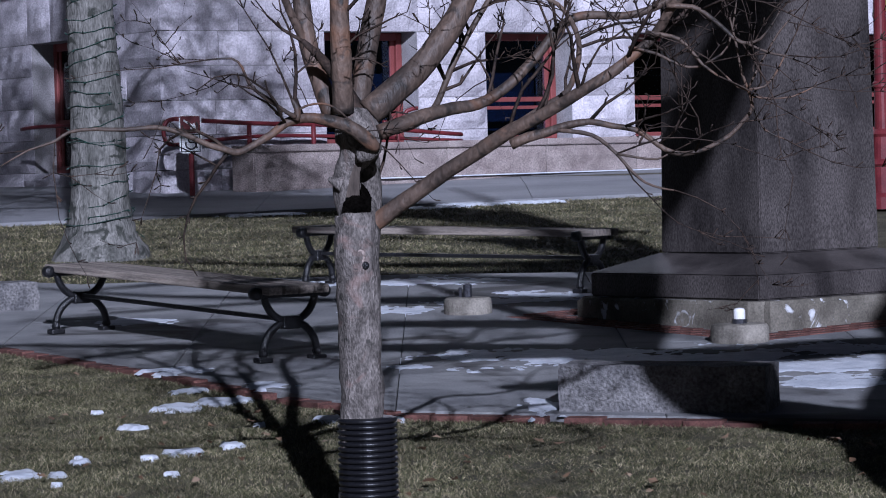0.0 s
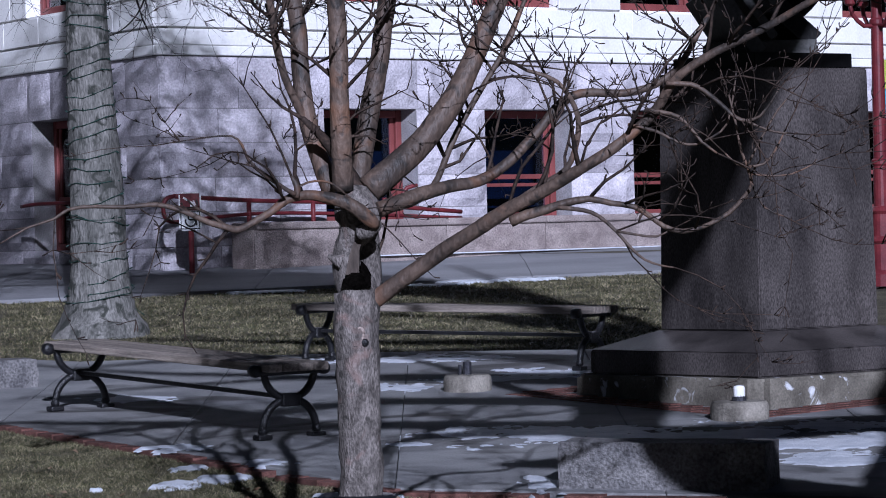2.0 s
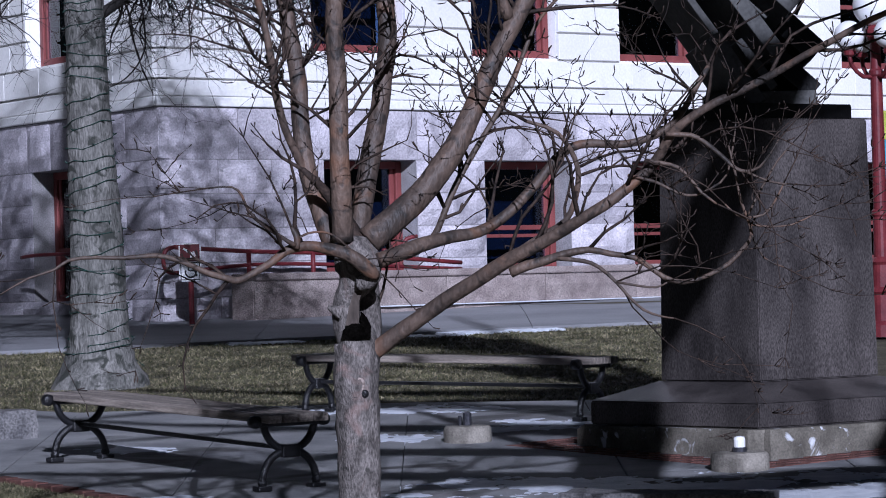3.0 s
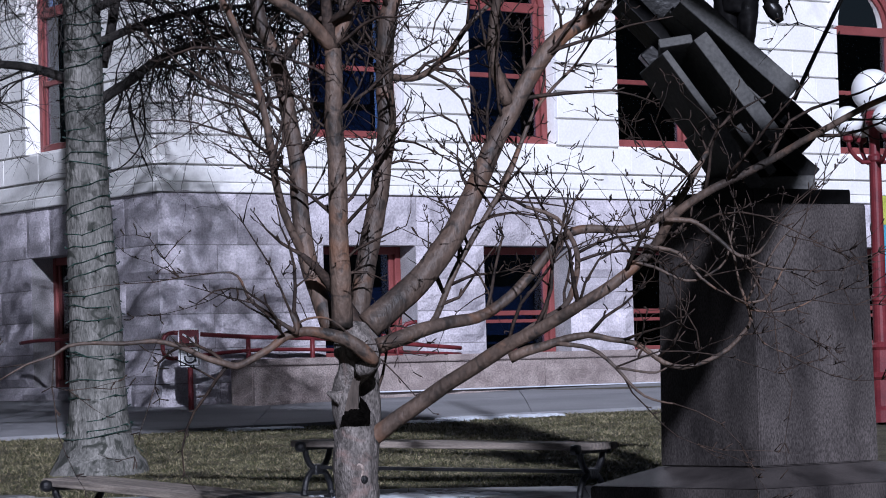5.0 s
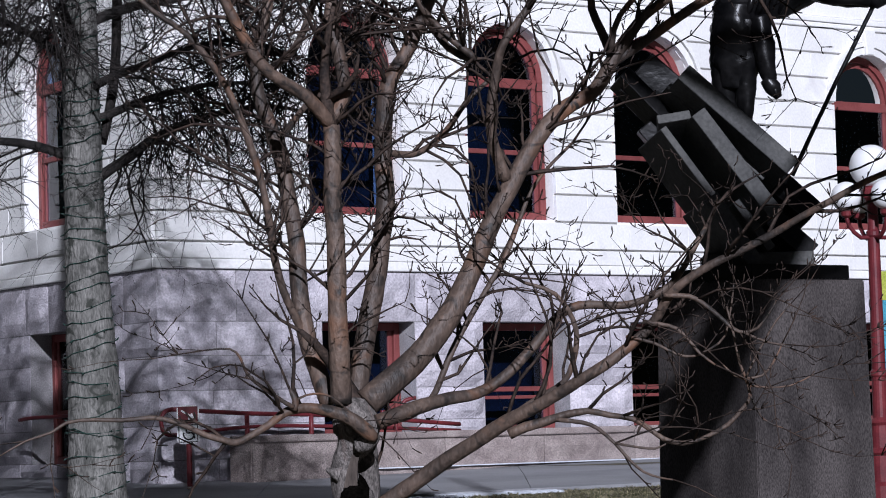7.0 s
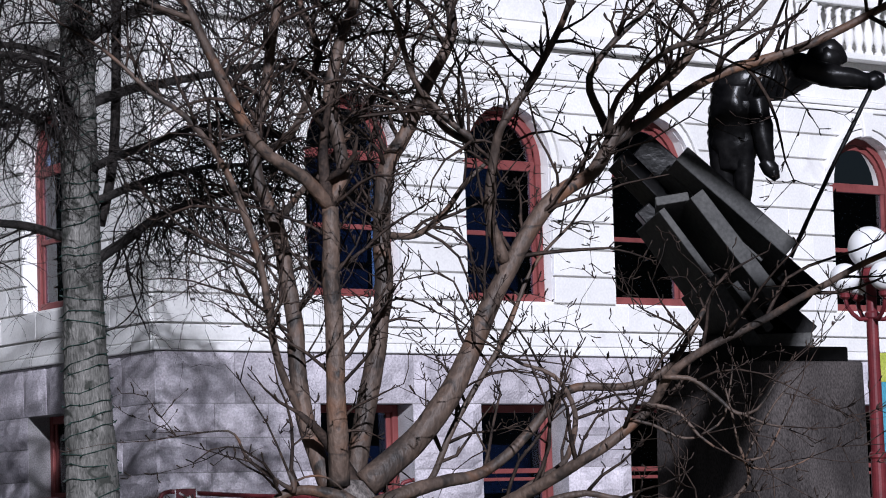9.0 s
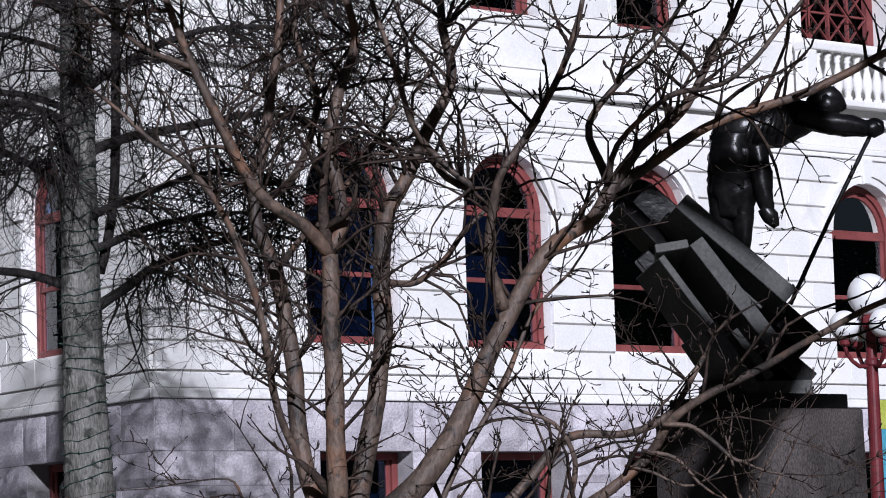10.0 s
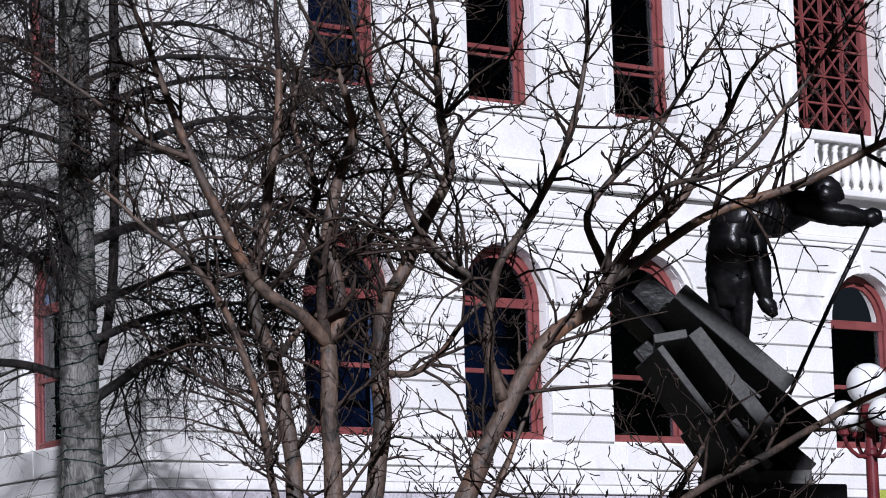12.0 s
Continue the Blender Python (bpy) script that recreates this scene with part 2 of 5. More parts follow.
def glide(pts, radii, step=0.08):
    """A smooth line through the points, with the radii carried along."""
    out, rr = [], []
    n = len(pts)
    for i in range(n - 1):
        p0, p1, p2, p3 = pts[max(i - 1, 0)], pts[i], pts[i + 1], pts[min(i + 2, n - 1)]
        k = max(2, int((p2 - p1).length / step))
        for j in range(k):
            u = j / k
            out.append(0.5 * ((2 * p1) + (p2 - p0) * u + (2 * p0 - 5 * p1 + 4 * p2 - p3) * u * u + (3 * p1 - p0 - 3 * p2 + p3) * u ** 3))
            rr.append(radii[i] * (1 - u) + radii[i + 1] * u)
    out.append(pts[-1]), rr.append(radii[-1])
    return out, rr


def tube_part(name, pts, radius, mat, parent, seg=10, label="", step=0.08):
    v, f = [], []
    p, r = glide([Vector(q) for q in pts], [radius] * len(pts), step)
    sweep(v, f, p, r, seg)
    return from_lists(name, v, f, mat, parent, label, smooth=True)


GRADE = 0.0448


def ground_z(y):
    return min(GRADE * y, 1.79) if y > -30 else GRADE * -30


# ---- ground ----
NEAR_EDGE = [(-9.0, 28.5), (-4.6, 22.7), (-2.86, 20.25), (-1.62, 18.4), (-0.9, 17.2), (-0.27, 16.35), (0.6, 16.0), (1.7, 15.55), (3.0, 15.2), (9.0, 14.2)]
FAR_EDGE = [(-9.0, 29.2), (-4.2, 25.9), (-2.3, 24.4), (-1.3, 25.2), (0.9, 24.6), (3.2, 25.4), (9.0, 27.0)]


def edge_y(line, x):
    for (xa, ya), (xb, yb) in zip(line, line[1:]):
        if xa <= x <= xb:
            return ya + (yb - ya) * (x - xa) / (xb - xa)
    return line[0][1] if x < line[0][0] else line[-1][1]


def build_ground():
    ys = [-400, -60, -30, 0, 5] + [8 + 0.5 * i for i in range(65)] + [46, 60, 400]
    xs = [-400, -60, -20] + [-9 + 0.5 * i for i in range(37)] + [20, 60, 400]
    v, f = [], []
    for y in ys:
        for x in xs:
            bumpy = 0.012 * noise.noise(Vector((x * 0.9, y * 0.9, 0))) if 8 < y < 34 else 0
            v.append((x, y, ground_z(y) + bumpy - 0.02))
    n = len(xs)
    for j in range(len(ys) - 1):
        for i in range(n - 1):
            f.append((j * n + i, j * n + i + 1, (j + 1) * n + i + 1, (j + 1) * n + i))
    g = from_lists("ground", v, f, SOIL)
    tagged(g, "sloping winter lawn soil under thin yellowed grass", "ground", kind="structure")


build_ground()


def slab_between(name, x0, x1, ya0, ya1, yb0, yb1, top, thick, mat, parent):
    """A paving slab whose near edge runs from ya0 to ya1 and far edge from yb0 to yb1, lying on the slope."""
    bm = bmesh.new()
    c = [(x0, ya0), (x1, ya1), (x1, yb1), (x0, yb0)]
    lo = [bm.verts.new((x, y, ground_z(y) + top - thick)) for x, y in c]
    hi = [bm.verts.new((x, y, ground_z(y) + top - 0.004)) for x, y in c]
    cx, cy = sum(p[0] for p in c) / 4, sum(p[1] for p in c) / 4
    tip = []
    for x, y in c:
        dx, dy = cx - x, cy - y
        d = math.hypot(dx, dy)
        X, Y = x + dx / d * 0.006, y + dy / d * 0.006
        tip.append(bm.verts.new((X, Y, ground_z(Y) + top)))
    for i in range(4):
        j = (i + 1) % 4
        bm.faces.new((lo[i], lo[j], hi[j], hi[i]))
        bm.faces.new((hi[i], hi[j], tip[j], tip[i]))
    bm.faces.new(tip), bm.faces.new(lo)
    return part(name, bm, mat, parent)


def build_pavements():
    plaza = thing("pavement", Matrix(), "grey concrete plaza slabs with patches of old snow", "pavement", kind="structure")
    xs = [-9.0, -6.8, -4.6, -2.86, -1.62, -0.27, 1.1, 2.5, 4.0, 6.5, 9.0]
    for xa, xb in zip(xs, xs[1:]):
        na, nb, fa, fb = edge_y(NEAR_EDGE, xa), edge_y(NEAR_EDGE, xb), edge_y(FAR_EDGE, xa), edge_y(FAR_EDGE, xb)
        rows = max(1, round((fa + fb - na - nb) / 4))
        for k in range(rows):
            a, b = k / rows, (k + 1) / rows
            slab_between("slab", xa + 0.0025, xb - 0.0025, na + (fa - na) * a + 0.004, nb + (fb - nb) * a + 0.004, na + (fa - na) * b - 0.004, nb + (fb - nb) * b - 0.004, 0.02, 0.12, PAVING, plaza)
    road = thing("walkway", Matrix(), "wide pale concrete walkway along the building", "walkway", kind="structure")
    xs = [-14.0, -11.0, -8.0, -5.0, -2.0, 1.0, 4.0, 7.0, 10.0, 14.0]
    for xa, xb in zip(xs, xs[1:]):
        for k in range(3):
            na, nb = 32.75 + 0.30 * (xa + 5), 32.75 + 0.30 * (xb + 5)
            fa = fb = 50.0
            a, b = (0, 0.2, 0.45, 1.0)[k], (0, 0.2, 0.45, 1.0)[k + 1]
            slab_between("slab", xa + 0.0025, xb - 0.0025, na + (fa - na) * a + 0.004, nb + (fb - nb) * a + 0.004, na + (fa - na) * b - 0.004, nb + (fb - nb) * b - 0.004, 0.02, 0.12, WALKWAY, road)


build_pavements()


# ---- the building: a corner, the main front to one side and a short front to the other ----
FRONT = Matrix(((0.766, -0.643, 0, -3.327), (0.643, 0.766, 0, 37.873), (0, 0, 1, 0), (0, 0, 0, 1)))     # x along the wall, y inwards
SIDE = Matrix(((0.515, -0.857 * -1, 0, -3.327 - 0.515 * 9), (-0.857, 0.515, 0, 37.873 + 0.857 * 9), (0, 0, 1, 0), (0, 0, 0, 1)))
WALL_TOP, GRANITE_TOP, BASE = 14.0, 4.30, 1.6


class Opening:
    """A window opening: x0..x1 along the wall, z0..z1, with a round head when arch is set."""
    def __init__(self, x0, x1, z0, z1, arch=False):
        self.x0, self.x1, self.z0, self.z1, self.arch = x0, x1, z0, z1, arch
        self.r = (x1 - x0) / 2 if arch else 0
        self.top = z1 + self.r

    def span(self, z, grow=0.0):
        if not self.z0 - 1e-6 <= z <= self.top + grow:
            return None
        if not self.arch or z <= self.z1:
            return (self.x0, self.x1)
        h = (self.r + grow) ** 2 - (z - self.z1) ** 2
        w = math.sqrt(h) if h > 0 else 0
        c = (self.x0 + self.x1) / 2
        return (c - w, c + w)


def solid_strip(bm, zs, lefts, rights, y0, y1, inset=0.0):
    """A stone whose sides follow lefts and rights at the heights zs, from y1 (back) to y0 (front)."""
    n = len(zs)
    back = [bm.verts.new((lefts[i], y1, zs[i])) for i in range(n)] + [bm.verts.new((rights[i], y1, zs[i])) for i in reversed(range(n))]
    def inner(i, s):
        z = zs[i] + (inset if i == 0 else -inset if i == n - 1 else 0)
        return (lefts[i] + inset if s else rights[i] - inset, y0, z)
    mid = [bm.verts.new((lefts[i], y0 + inset, zs[i])) for i in range(n)] + [bm.verts.new((rights[i], y0 + inset, zs[i])) for i in reversed(range(n))]
    front = [bm.verts.new(inner(i, True)) for i in range(n)] + [bm.verts.new(inner(i, False)) for i in reversed(range(n))]
    k = 2 * n
    for i in range(k):
        j = (i + 1) % k
        bm.faces.new((back[i], back[j], mid[j], mid[i]))
        bm.faces.new((mid[i], mid[j], front[j], front[i]))
    bm.faces.new(front)
    bm.faces.new(list(reversed(back)))


def free_runs(x0, x1, openings, z0, z1):
    """Stretches of a course between openings; each end may be an opening's edge."""
    cuts = []
    for o in openings:
        if o.z0 < z1 - 0.01 and o.top > z0 + 0.01:
            cuts.append(o)
    cuts.sort(key=lambda o: o.x0)
    runs, at, edge = [], x0, None
    for o in cuts:
        runs.append((at, o.x0 if o.z1 > z0 or not o.arch else o.x0, edge, o))
        at, edge = o.x1, o
    runs.append((at, x1, edge, None))
    return runs


def backing_wall(name, start, end, openings, parent, thick=0.55):
    """The wall's core, cut by its openings."""
    xs = sorted({start, end, *(v for o in openings for v in (o.x0, o.x1))})
    bm, low = bmesh.new(), bmesh.new()

    def column(xa, xb, za, zb):
        if za < GRANITE_TOP:
            box(low, xa, xb, 0.0, thick, za, min(zb, GRANITE_TOP))
        if zb > GRANITE_TOP:
            box(bm, xa, xb, 0.0, thick, max(za, GRANITE_TOP), zb)

    for xa, xb in zip(xs, xs[1:]):
        holes = sorted((o.z0, o.z1, o) for o in openings if o.x0 < xb - 1e-6 and o.x1 > xa + 1e-6)
        at = BASE
        for z0, z1, o in holes:
            if z0 > at:
                column(xa, xb, at, z0)
            at = z1
            if o.arch:
                n, c, r = 10, (o.x0 + o.x1) / 2, o.r
                for i in range(n) if abs(xa - o.x0) < 1e-6 else ():
                    a0, a1 = math.pi * (1 - i / n), math.pi * (1 - (i + 1) / n)
                    p0, p1 = (c + r * math.cos(a0), z1 + r * math.sin(a0)), (c + r * math.cos(a1), z1 + r * math.sin(a1))
                    lo = [bm.verts.new((p[0], y, p[1])) for y in (0, thick) for p in (p0, p1)]
                    hi = [bm.verts.new((p[0], y, z1 + r)) for y in (0, thick) for p in (p0, p1)]
                    bm.faces.new((lo[0], lo[1], hi[1], hi[0])), bm.faces.new((lo[2], lo[3], hi[3], hi[2]))
                    bm.faces.new((lo[0], lo[2], lo[3], lo[1])), bm.faces.new((hi[0], hi[1], hi[3], hi[2]))
                at = z1 + r
        column(xa, xb, at, WALL_TOP)
    # core seen in the reveals, with their shade put into its darker tone
    part("basement_core", low, DRESSED, parent)
    return part(name, bm, ASHLAR, parent)


def rock_block(x0, x1, z0, z1, mat, parent, m=None, proud=0.05, seedling=0):
    """A rock-faced block: a flat margin round an uneven, swelling face."""
    nx, nz = max(3, min(7, int((x1 - x0) / 0.17))), 4
    v, f = [], []
    for j in range(nz + 1):
        for i in range(nx + 1):
            x, z = x0 + (x1 - x0) * i / nx, z0 + (z1 - z0) * j / nz
            rim = i in (0, nx) or j in (0, nz)
            y = -0.006 if rim else -proud * (0.45 + 0.9 * abs(noise.noise(Vector((x * 3.1 + seedling * 7.7, z * 3.7, seedling)))) + 0.25 * random.random())
            v.append((x, y, z))
    n = nx + 1
    for j in range(nz):
        for i in range(nx):
            f.append((j * n + i, j * n + i + 1, (j + 1) * n + i + 1, (j + 1) * n + i))
    ring = [i for i in range(n)] + [j * n + nx for j in range(1, nz + 1)] + [nz * n + i for i in range(nx - 1, -1, -1)] + [j * n for j in range(nz - 1, 0, -1)]
    s = len(v)
    v += [(v[i][0], 0.03, v[i][2]) for i in ring]
    for a in range(len(ring)):
        b = (a + 1) % len(ring)
        f.append((ring[b], ring[a], s + a, s + b))
    return from_lists("granite_block", v, f, mat, parent, m=m)


def window(parent_m, o, name, group):
    """A red-painted sash window set back in its opening."""
    w = thing(name, parent_m, "brick-red painted sash window with dark panes, " + ("round-headed" if o.arch else "square-headed"), "window", group)
    y0, y1, fw = (0.14, 0.24, 0.10) if o.z0 > 4 else (0.30, 0.40, 0.095)
    bm = bmesh.new()
    box(bm, o.x0 + 0.002, o.x0 + fw, y0, y1, o.z0 + 0.002, o.z1, 0.012)
    box(bm, o.x1 - fw, o.x1 - 0.002, y0, y1, o.z0 + 0.002, o.z1, 0.012)
    box(bm, o.x0 + fw, o.x1 - fw, y0, y1, o.z0 + 0.002, o.z0 + 0.11, 0.012)
    if o.arch:
        n, c = 14, (o.x0 + o.x1) / 2
        prev = None
        for i in range(n + 1):
            a = math.pi * i / n
            q = [bm.verts.new((c + r * math.cos(a), y, o.z1 + r * math.sin(a))) for r in (o.r - 0.002, o.r - fw) for y in (y0, y1)]
            if prev:
                for k, l in ((0, 1), (1, 3), (3, 2), (2, 0)):
                    bm.faces.new((prev[k], prev[l], q[l], q[k]))
            prev = q
    else:
        box(bm, o.x0 + fw, o.x1 - fw, y0, y1, o.z1 - 0.10, o.z1 - 0.002, 0.012)
    part("window_frame", bm, FRAME, w)
    bars = [o.z1 - 0.02, o.z0 + (o.z1 - o.z0) * 0.49] if o.arch else [o.z0 + (o.z1 - o.z0) * (0.30 if o.z0 > 8 else 0.40)]
    for k, z in enumerate(bars):
        t = 0.065 if o.arch and k == 0 else 0.032
        bm = one_box(o.x0 + fw, o.x1 - fw, y0 + 0.015, y1 - 0.01, z - t, z + t, 0.008)
        part("transom" if o.arch and k == 0 else "meeting_rail", bm, FRAME, w)
        if not o.arch:
            part("sash_rail", one_box(o.x0 + fw, o.x1 - fw, y0 + 0.03, y1 - 0.02, z - 0.13, z - 0.085, 0.006), FRAME, w)
    levels = sorted([o.z0 + 0.05, *bars, o.z1])
    for za, zb in zip(levels, levels[1:]):
        if zb - za > 0.1:
            p = part("pane", one_box(o.x0 + fw * 0.6, o.x1 - fw * 0.6, y1 - 0.05, y1 - 0.042, za, zb), GLASS, w)
            p.visible_shadow = False
    # the sash inside the fixed frame
    bm, e, si = bmesh.new(), fw + 0.012, 0.065
    box(bm, o.x0 + e, o.x0 + e + si, y0 + 0.03, y1 - 0.02, o.z0 + 0.112, o.z1 if o.arch else o.z1 - 0.102, 0.006)
    box(bm, o.x1 - e - si, o.x1 - e, y0 + 0.03, y1 - 0.02, o.z0 + 0.112, o.z1 if o.arch else o.z1 - 0.102, 0.006)
    if o.arch:
        prev = None
        for i in range(n + 1):
            a = math.pi * i / n
            q = [bm.verts.new((c + r * math.cos(a), y, o.z1 + r * math.sin(a))) for r in (o.r - e, o.r - e - si) for y in (y0 + 0.03, y1 - 0.02)]
            if prev:
                for k, l in ((0, 1), (1, 3), (3, 2), (2, 0)):
                    bm.faces.new((prev[k], prev[l], q[l], q[k]))
            prev = q
    part("sash", bm, FRAME, w)
    if o.arch:
        bm = bmesh.new()
        c, n = (o.x0 + o.x1) / 2, 14
        for y in (y1 - 0.05, y1 - 0.042):
            bm.faces.new([bm.verts.new((c + (o.r - 0.05) * math.cos(math.pi * i / n), y, o.z1 + (o.r - 0.05) * math.sin(math.pi * i / n))) for i in range(n + 1)])
        part("pane", bm, GLASS, w).visible_shadow = False
    return w


FRONT_LOW = [Opening(2.50 + 2.66 * i, 4.0 + 2.66 * i, 2.20, 3.66) for i in range(4)] + [Opening(12.0, 13.5, 2.20, 3.66)]
FRONT_MID = [Opening(2.32 + 2.64 * i, 3.84 + 2.64 * i, 5.02, 6.87, True) for i in range(3)] + [Opening(12.0, 13.46, 5.02, 6.87, True)]
FRONT_HIGH = [Opening(2.50 + 2.66 * i, 3.72 + 2.66 * i, 9.50, 12.2) for i in range(3)] + [Opening(11.5, 13.4, 9.66, 12.4)]
SIDE_LOW = [Opening(9 - 3.80, 9 - 2.3, 1.95, 3.66)]
SIDE_MID = [Opening(9 - 3.75, 9 - 2.29, 5.02, 6.87, True)]
SIDE_HIGH = [Opening(9 - 3.7, 9 - 2.4, 9.56, 12.2)]


def build_wall(name, m, length, low, mid, high, label):
    allo = low + mid + high
    wall = thing(name, m, label, "wall", kind="structure")
    backing_wall("wall_core", 0.15 if length > 10 else 0.0, length if length > 10 else length - 0.15, allo, wall)
    # room back and floors behind the panes, interior shade painted as near-black colour
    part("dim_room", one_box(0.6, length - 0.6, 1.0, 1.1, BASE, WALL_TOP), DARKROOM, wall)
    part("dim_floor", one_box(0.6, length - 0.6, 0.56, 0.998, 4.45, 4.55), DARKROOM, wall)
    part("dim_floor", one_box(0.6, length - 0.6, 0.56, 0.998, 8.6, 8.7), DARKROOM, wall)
    # string courses and sills
    for nm, z0, z1, out in (("belt_course", 4.30, 4.42, 0.055), ("frieze", 4.425, 4.62, 0.045), ("string_course", 8.44, 8.66, 0.18), ("frieze", 8.105, 8.435, 0.06), ("string_moulding", 8.02, 8.10, 0.10), ("string_fillet", 7.945, 8.015, 0.075)):
        part(nm, one_box(-out if length > 10 else 0.0, length, -out, -0.002, z0, z1, 0.015), ASHLAR, wall)
    for o in high:
        part("window_sill", one_box(o.x0 - 0.18, o.x1 + 0.18, -0.13, 0.29, o.z0 - 0.14, o.z0, 0.015), ASHLAR, wall)
        part("sill_apron", one_box(o.x0 - 0.10, o.x1 + 0.10, -0.085, -0.002, o.z0 - 0.72, o.z0 - 0.145, 0.01), ASHLAR, wall)
        for x in (o.x0 - 0.12, o.x1):
            part("pilaster_strip", one_box(x, x + 0.12, -0.09, -0.002, o.z0 + 0.002, 12.4, 0.008), ASHLAR, wall)
    for o in mid:
        c = (o.x0 + o.x1) / 2
        for r0, r1, out in ((o.r + 0.0, o.r + 0.10, 0.08), (o.r + 0.115, o.r + 0.17, 0.11)):
            bm = bmesh.new()
            prev = None
            for i in range(19):
                a = math.pi * i / 18
                q = [bm.verts.new((c + r * math.cos(a), y, o.z1 + r * math.sin(a))) for r in (r0, r1) for y in (-out, -0.002)]
                if prev:
                    for k, l in ((0, 1), (1, 3), (3, 2), (2, 0)):
                        bm.faces.new((prev[k], prev[l], q[l], q[k]))
                prev = q
            part("arch_moulding", bm, ASHLAR, wall)
        bm = bmesh.new()
        solid_strip(bm, [o.top - 0.02, o.top + 0.36], [c - 0.08, c - 0.13], [c + 0.08, c + 0.13], -0.14, -0.003, 0.015)
        part("keystone", bm, ASHLAR, wall)
    return wall


wall_front = build_wall("wall_north", FRONT, 18.0, FRONT_LOW, FRONT_MID, FRONT_HIGH, "pale limestone front above a rock-faced granite basement")
wall_side = build_wall("wall_east", SIDE, 9.0, SIDE_LOW, SIDE_MID, SIDE_HIGH, "pale limestone side wall above a rock-faced granite basement")
roof = part("roof", one_box(-14, 22, 1, 24, 13.2, 13.5), MORTAR, None)
roof.matrix_basis = FRONT
tagged(roof, "flat roof closing the stone building", "roof", kind="structure")
for o in FRONT_LOW + FRONT_MID + FRONT_HIGH[:3]:
    window(FRONT, o, "window", "windows of the front")
for o in SIDE_LOW + SIDE_MID + SIDE_HIGH:
    window(SIDE, o, "window", "windows of the side wall")


def grille_window(o):
    """A tall opening filled with a red lattice of squares and crosses, over a stone balustrade."""
    g = thing("lattice_window", FRONT, "tall window behind a brick-red lattice grille of crosses", "window")
    y0, y1 = 0.22, 0.28
    bm = bmesh.new()
    box(bm, o.x0 + 0.002, o.x0 + 0.09, y0, y1 + 0.04, o.z0, o.z1, 0.01)
    box(bm, o.x1 - 0.14, o.x1 - 0.002, y0, y1 + 0.04, o.z0, o.z1, 0.01)
    box(bm, o.x0 + 0.09, o.x1 - 0.14, y0, y1 + 0.04, o.z0, o.z0 + 0.07, 0.01)
    part("window_frame", bm, FRAME, g)
    cols, size = 4, (o.x1 - o.x0 - 0.23) / 4
    rows = int((o.z1 - o.z0 - 0.07) / size)
    for c in range(1, cols):
        x = o.x0 + 0.09 + c * size
        part("mullion", one_box(x - 0.016, x + 0.016, y0, y1, o.z0 + 0.07, o.z1), FRAME, g)
    for r in range(rows + 1):
        z = o.z0 + 0.07 + r * size
        part("lattice_bar", one_box(o.x0 + 0.09, o.x1 - 0.14, y0 + 0.004, y1 - 0.004, z - 0.013, z + 0.013), FRAME, g)
    for r in range(rows):
        for c in range(cols):
            cx, cz = o.x0 + 0.09 + (c + 0.5) * size, o.z0 + 0.07 + (r + 0.5) * size
            for a in (45, -45):
                part("cross_bar", one_box(-size * 0.68, size * 0.68, y0 + 0.012, y1 - 0.012, -0.010, 0.010), FRAME, g, m=Matrix.Translation((cx, 0, cz)) @ pose(0, 0, 0, 0, a, 0))
    p = part("pane", one_box(o.x0 + 0.05, o.x1 - 0.05, 0.36, 0.368, o.z0, o.z1), GLASS, g)
    p.visible_shadow = False


grille_window(FRONT_HIGH[3])


def balustrade():
    b = thing("balustrade", FRONT @ Matrix.Translation((11.35, 0, 0)), "pale stone balustrade under the lattice window", "balustrade")
    part("top_rail", one_box(-0.1, 6.2, -0.42, -0.14, 9.44, 9.56, 0.02), ASHLAR, b)
    part("plinth", one_box(-0.1, 6.2, -0.42, -0.165, 8.662, 8.76, 0.015), ASHLAR, b)
    prof = [(0.065, 0), (0.065, 0.05), (0.04, 0.07), (0.05, 0.12), (0.085, 0.22), (0.075, 0.32), (0.042, 0.46), (0.036, 0.54), (0.055, 0.57), (0.04, 0.60), (0.062, 0.63), (0.062, 0.68)]
    first = part("baluster", lathe(prof, 12), ASHLAR, b, m=Matrix.Translation((0.25, -0.28, 8.76)), smooth=True)
    for i in range(1, 24):
        link_mesh("baluster", first.data, None, b, m=Matrix.Translation((0.25 + 0.21 * i, -0.28, 8.76)))
    part("pedestal_block", one_box(-0.1, 0.12, -0.40, -0.165, 8.762, 9.438, 0.01), ASHLAR, b)


balustrade()


def parapet():
    """The low pinkish granite wall before the front, with a smooth coping."""
    m = FRONT @ Matrix.Translation((0, -1.0, 0))
    w = thing("ramp_wall", m, "low pinkish rock-faced granite ramp wall with smooth coping", "wall", kind="structure")
    part("wall_core", one_box(0.62, 16.0, 0.03, 0.45, 1.55, 2.16), PINK, w)
    cuts = [0.62, 2.0, 3.61, 5.27, 6.87, 8.5, 10.1, 11.8, 13.4, 16.0]
    for i, (a, b) in enumerate(zip(cuts, cuts[1:])):
        rock_block(a + 0.006, b - 0.006, 1.60, 2.16, PINK, w, proud=0.06, seedling=i + 40)
        part("coping", one_box(a + 0.003, b - 0.003, -0.05, 0.47, 2.162, 2.25, 0.02), PINK, w)
    part("kerb_snow", one_box(2.4, 16.0, -0.10, -0.02, 1.80, 1.816, 0.006), SNOW, w)


parapet()


# ---- monument ----
MON = Matrix(((0.80, -0.60, 0, 2.145), (0.60, 0.80, 0, 20.97), (0, 0, 1, 0.92), (0, 0, 0, 1)))    # square to the monument, z from its paving


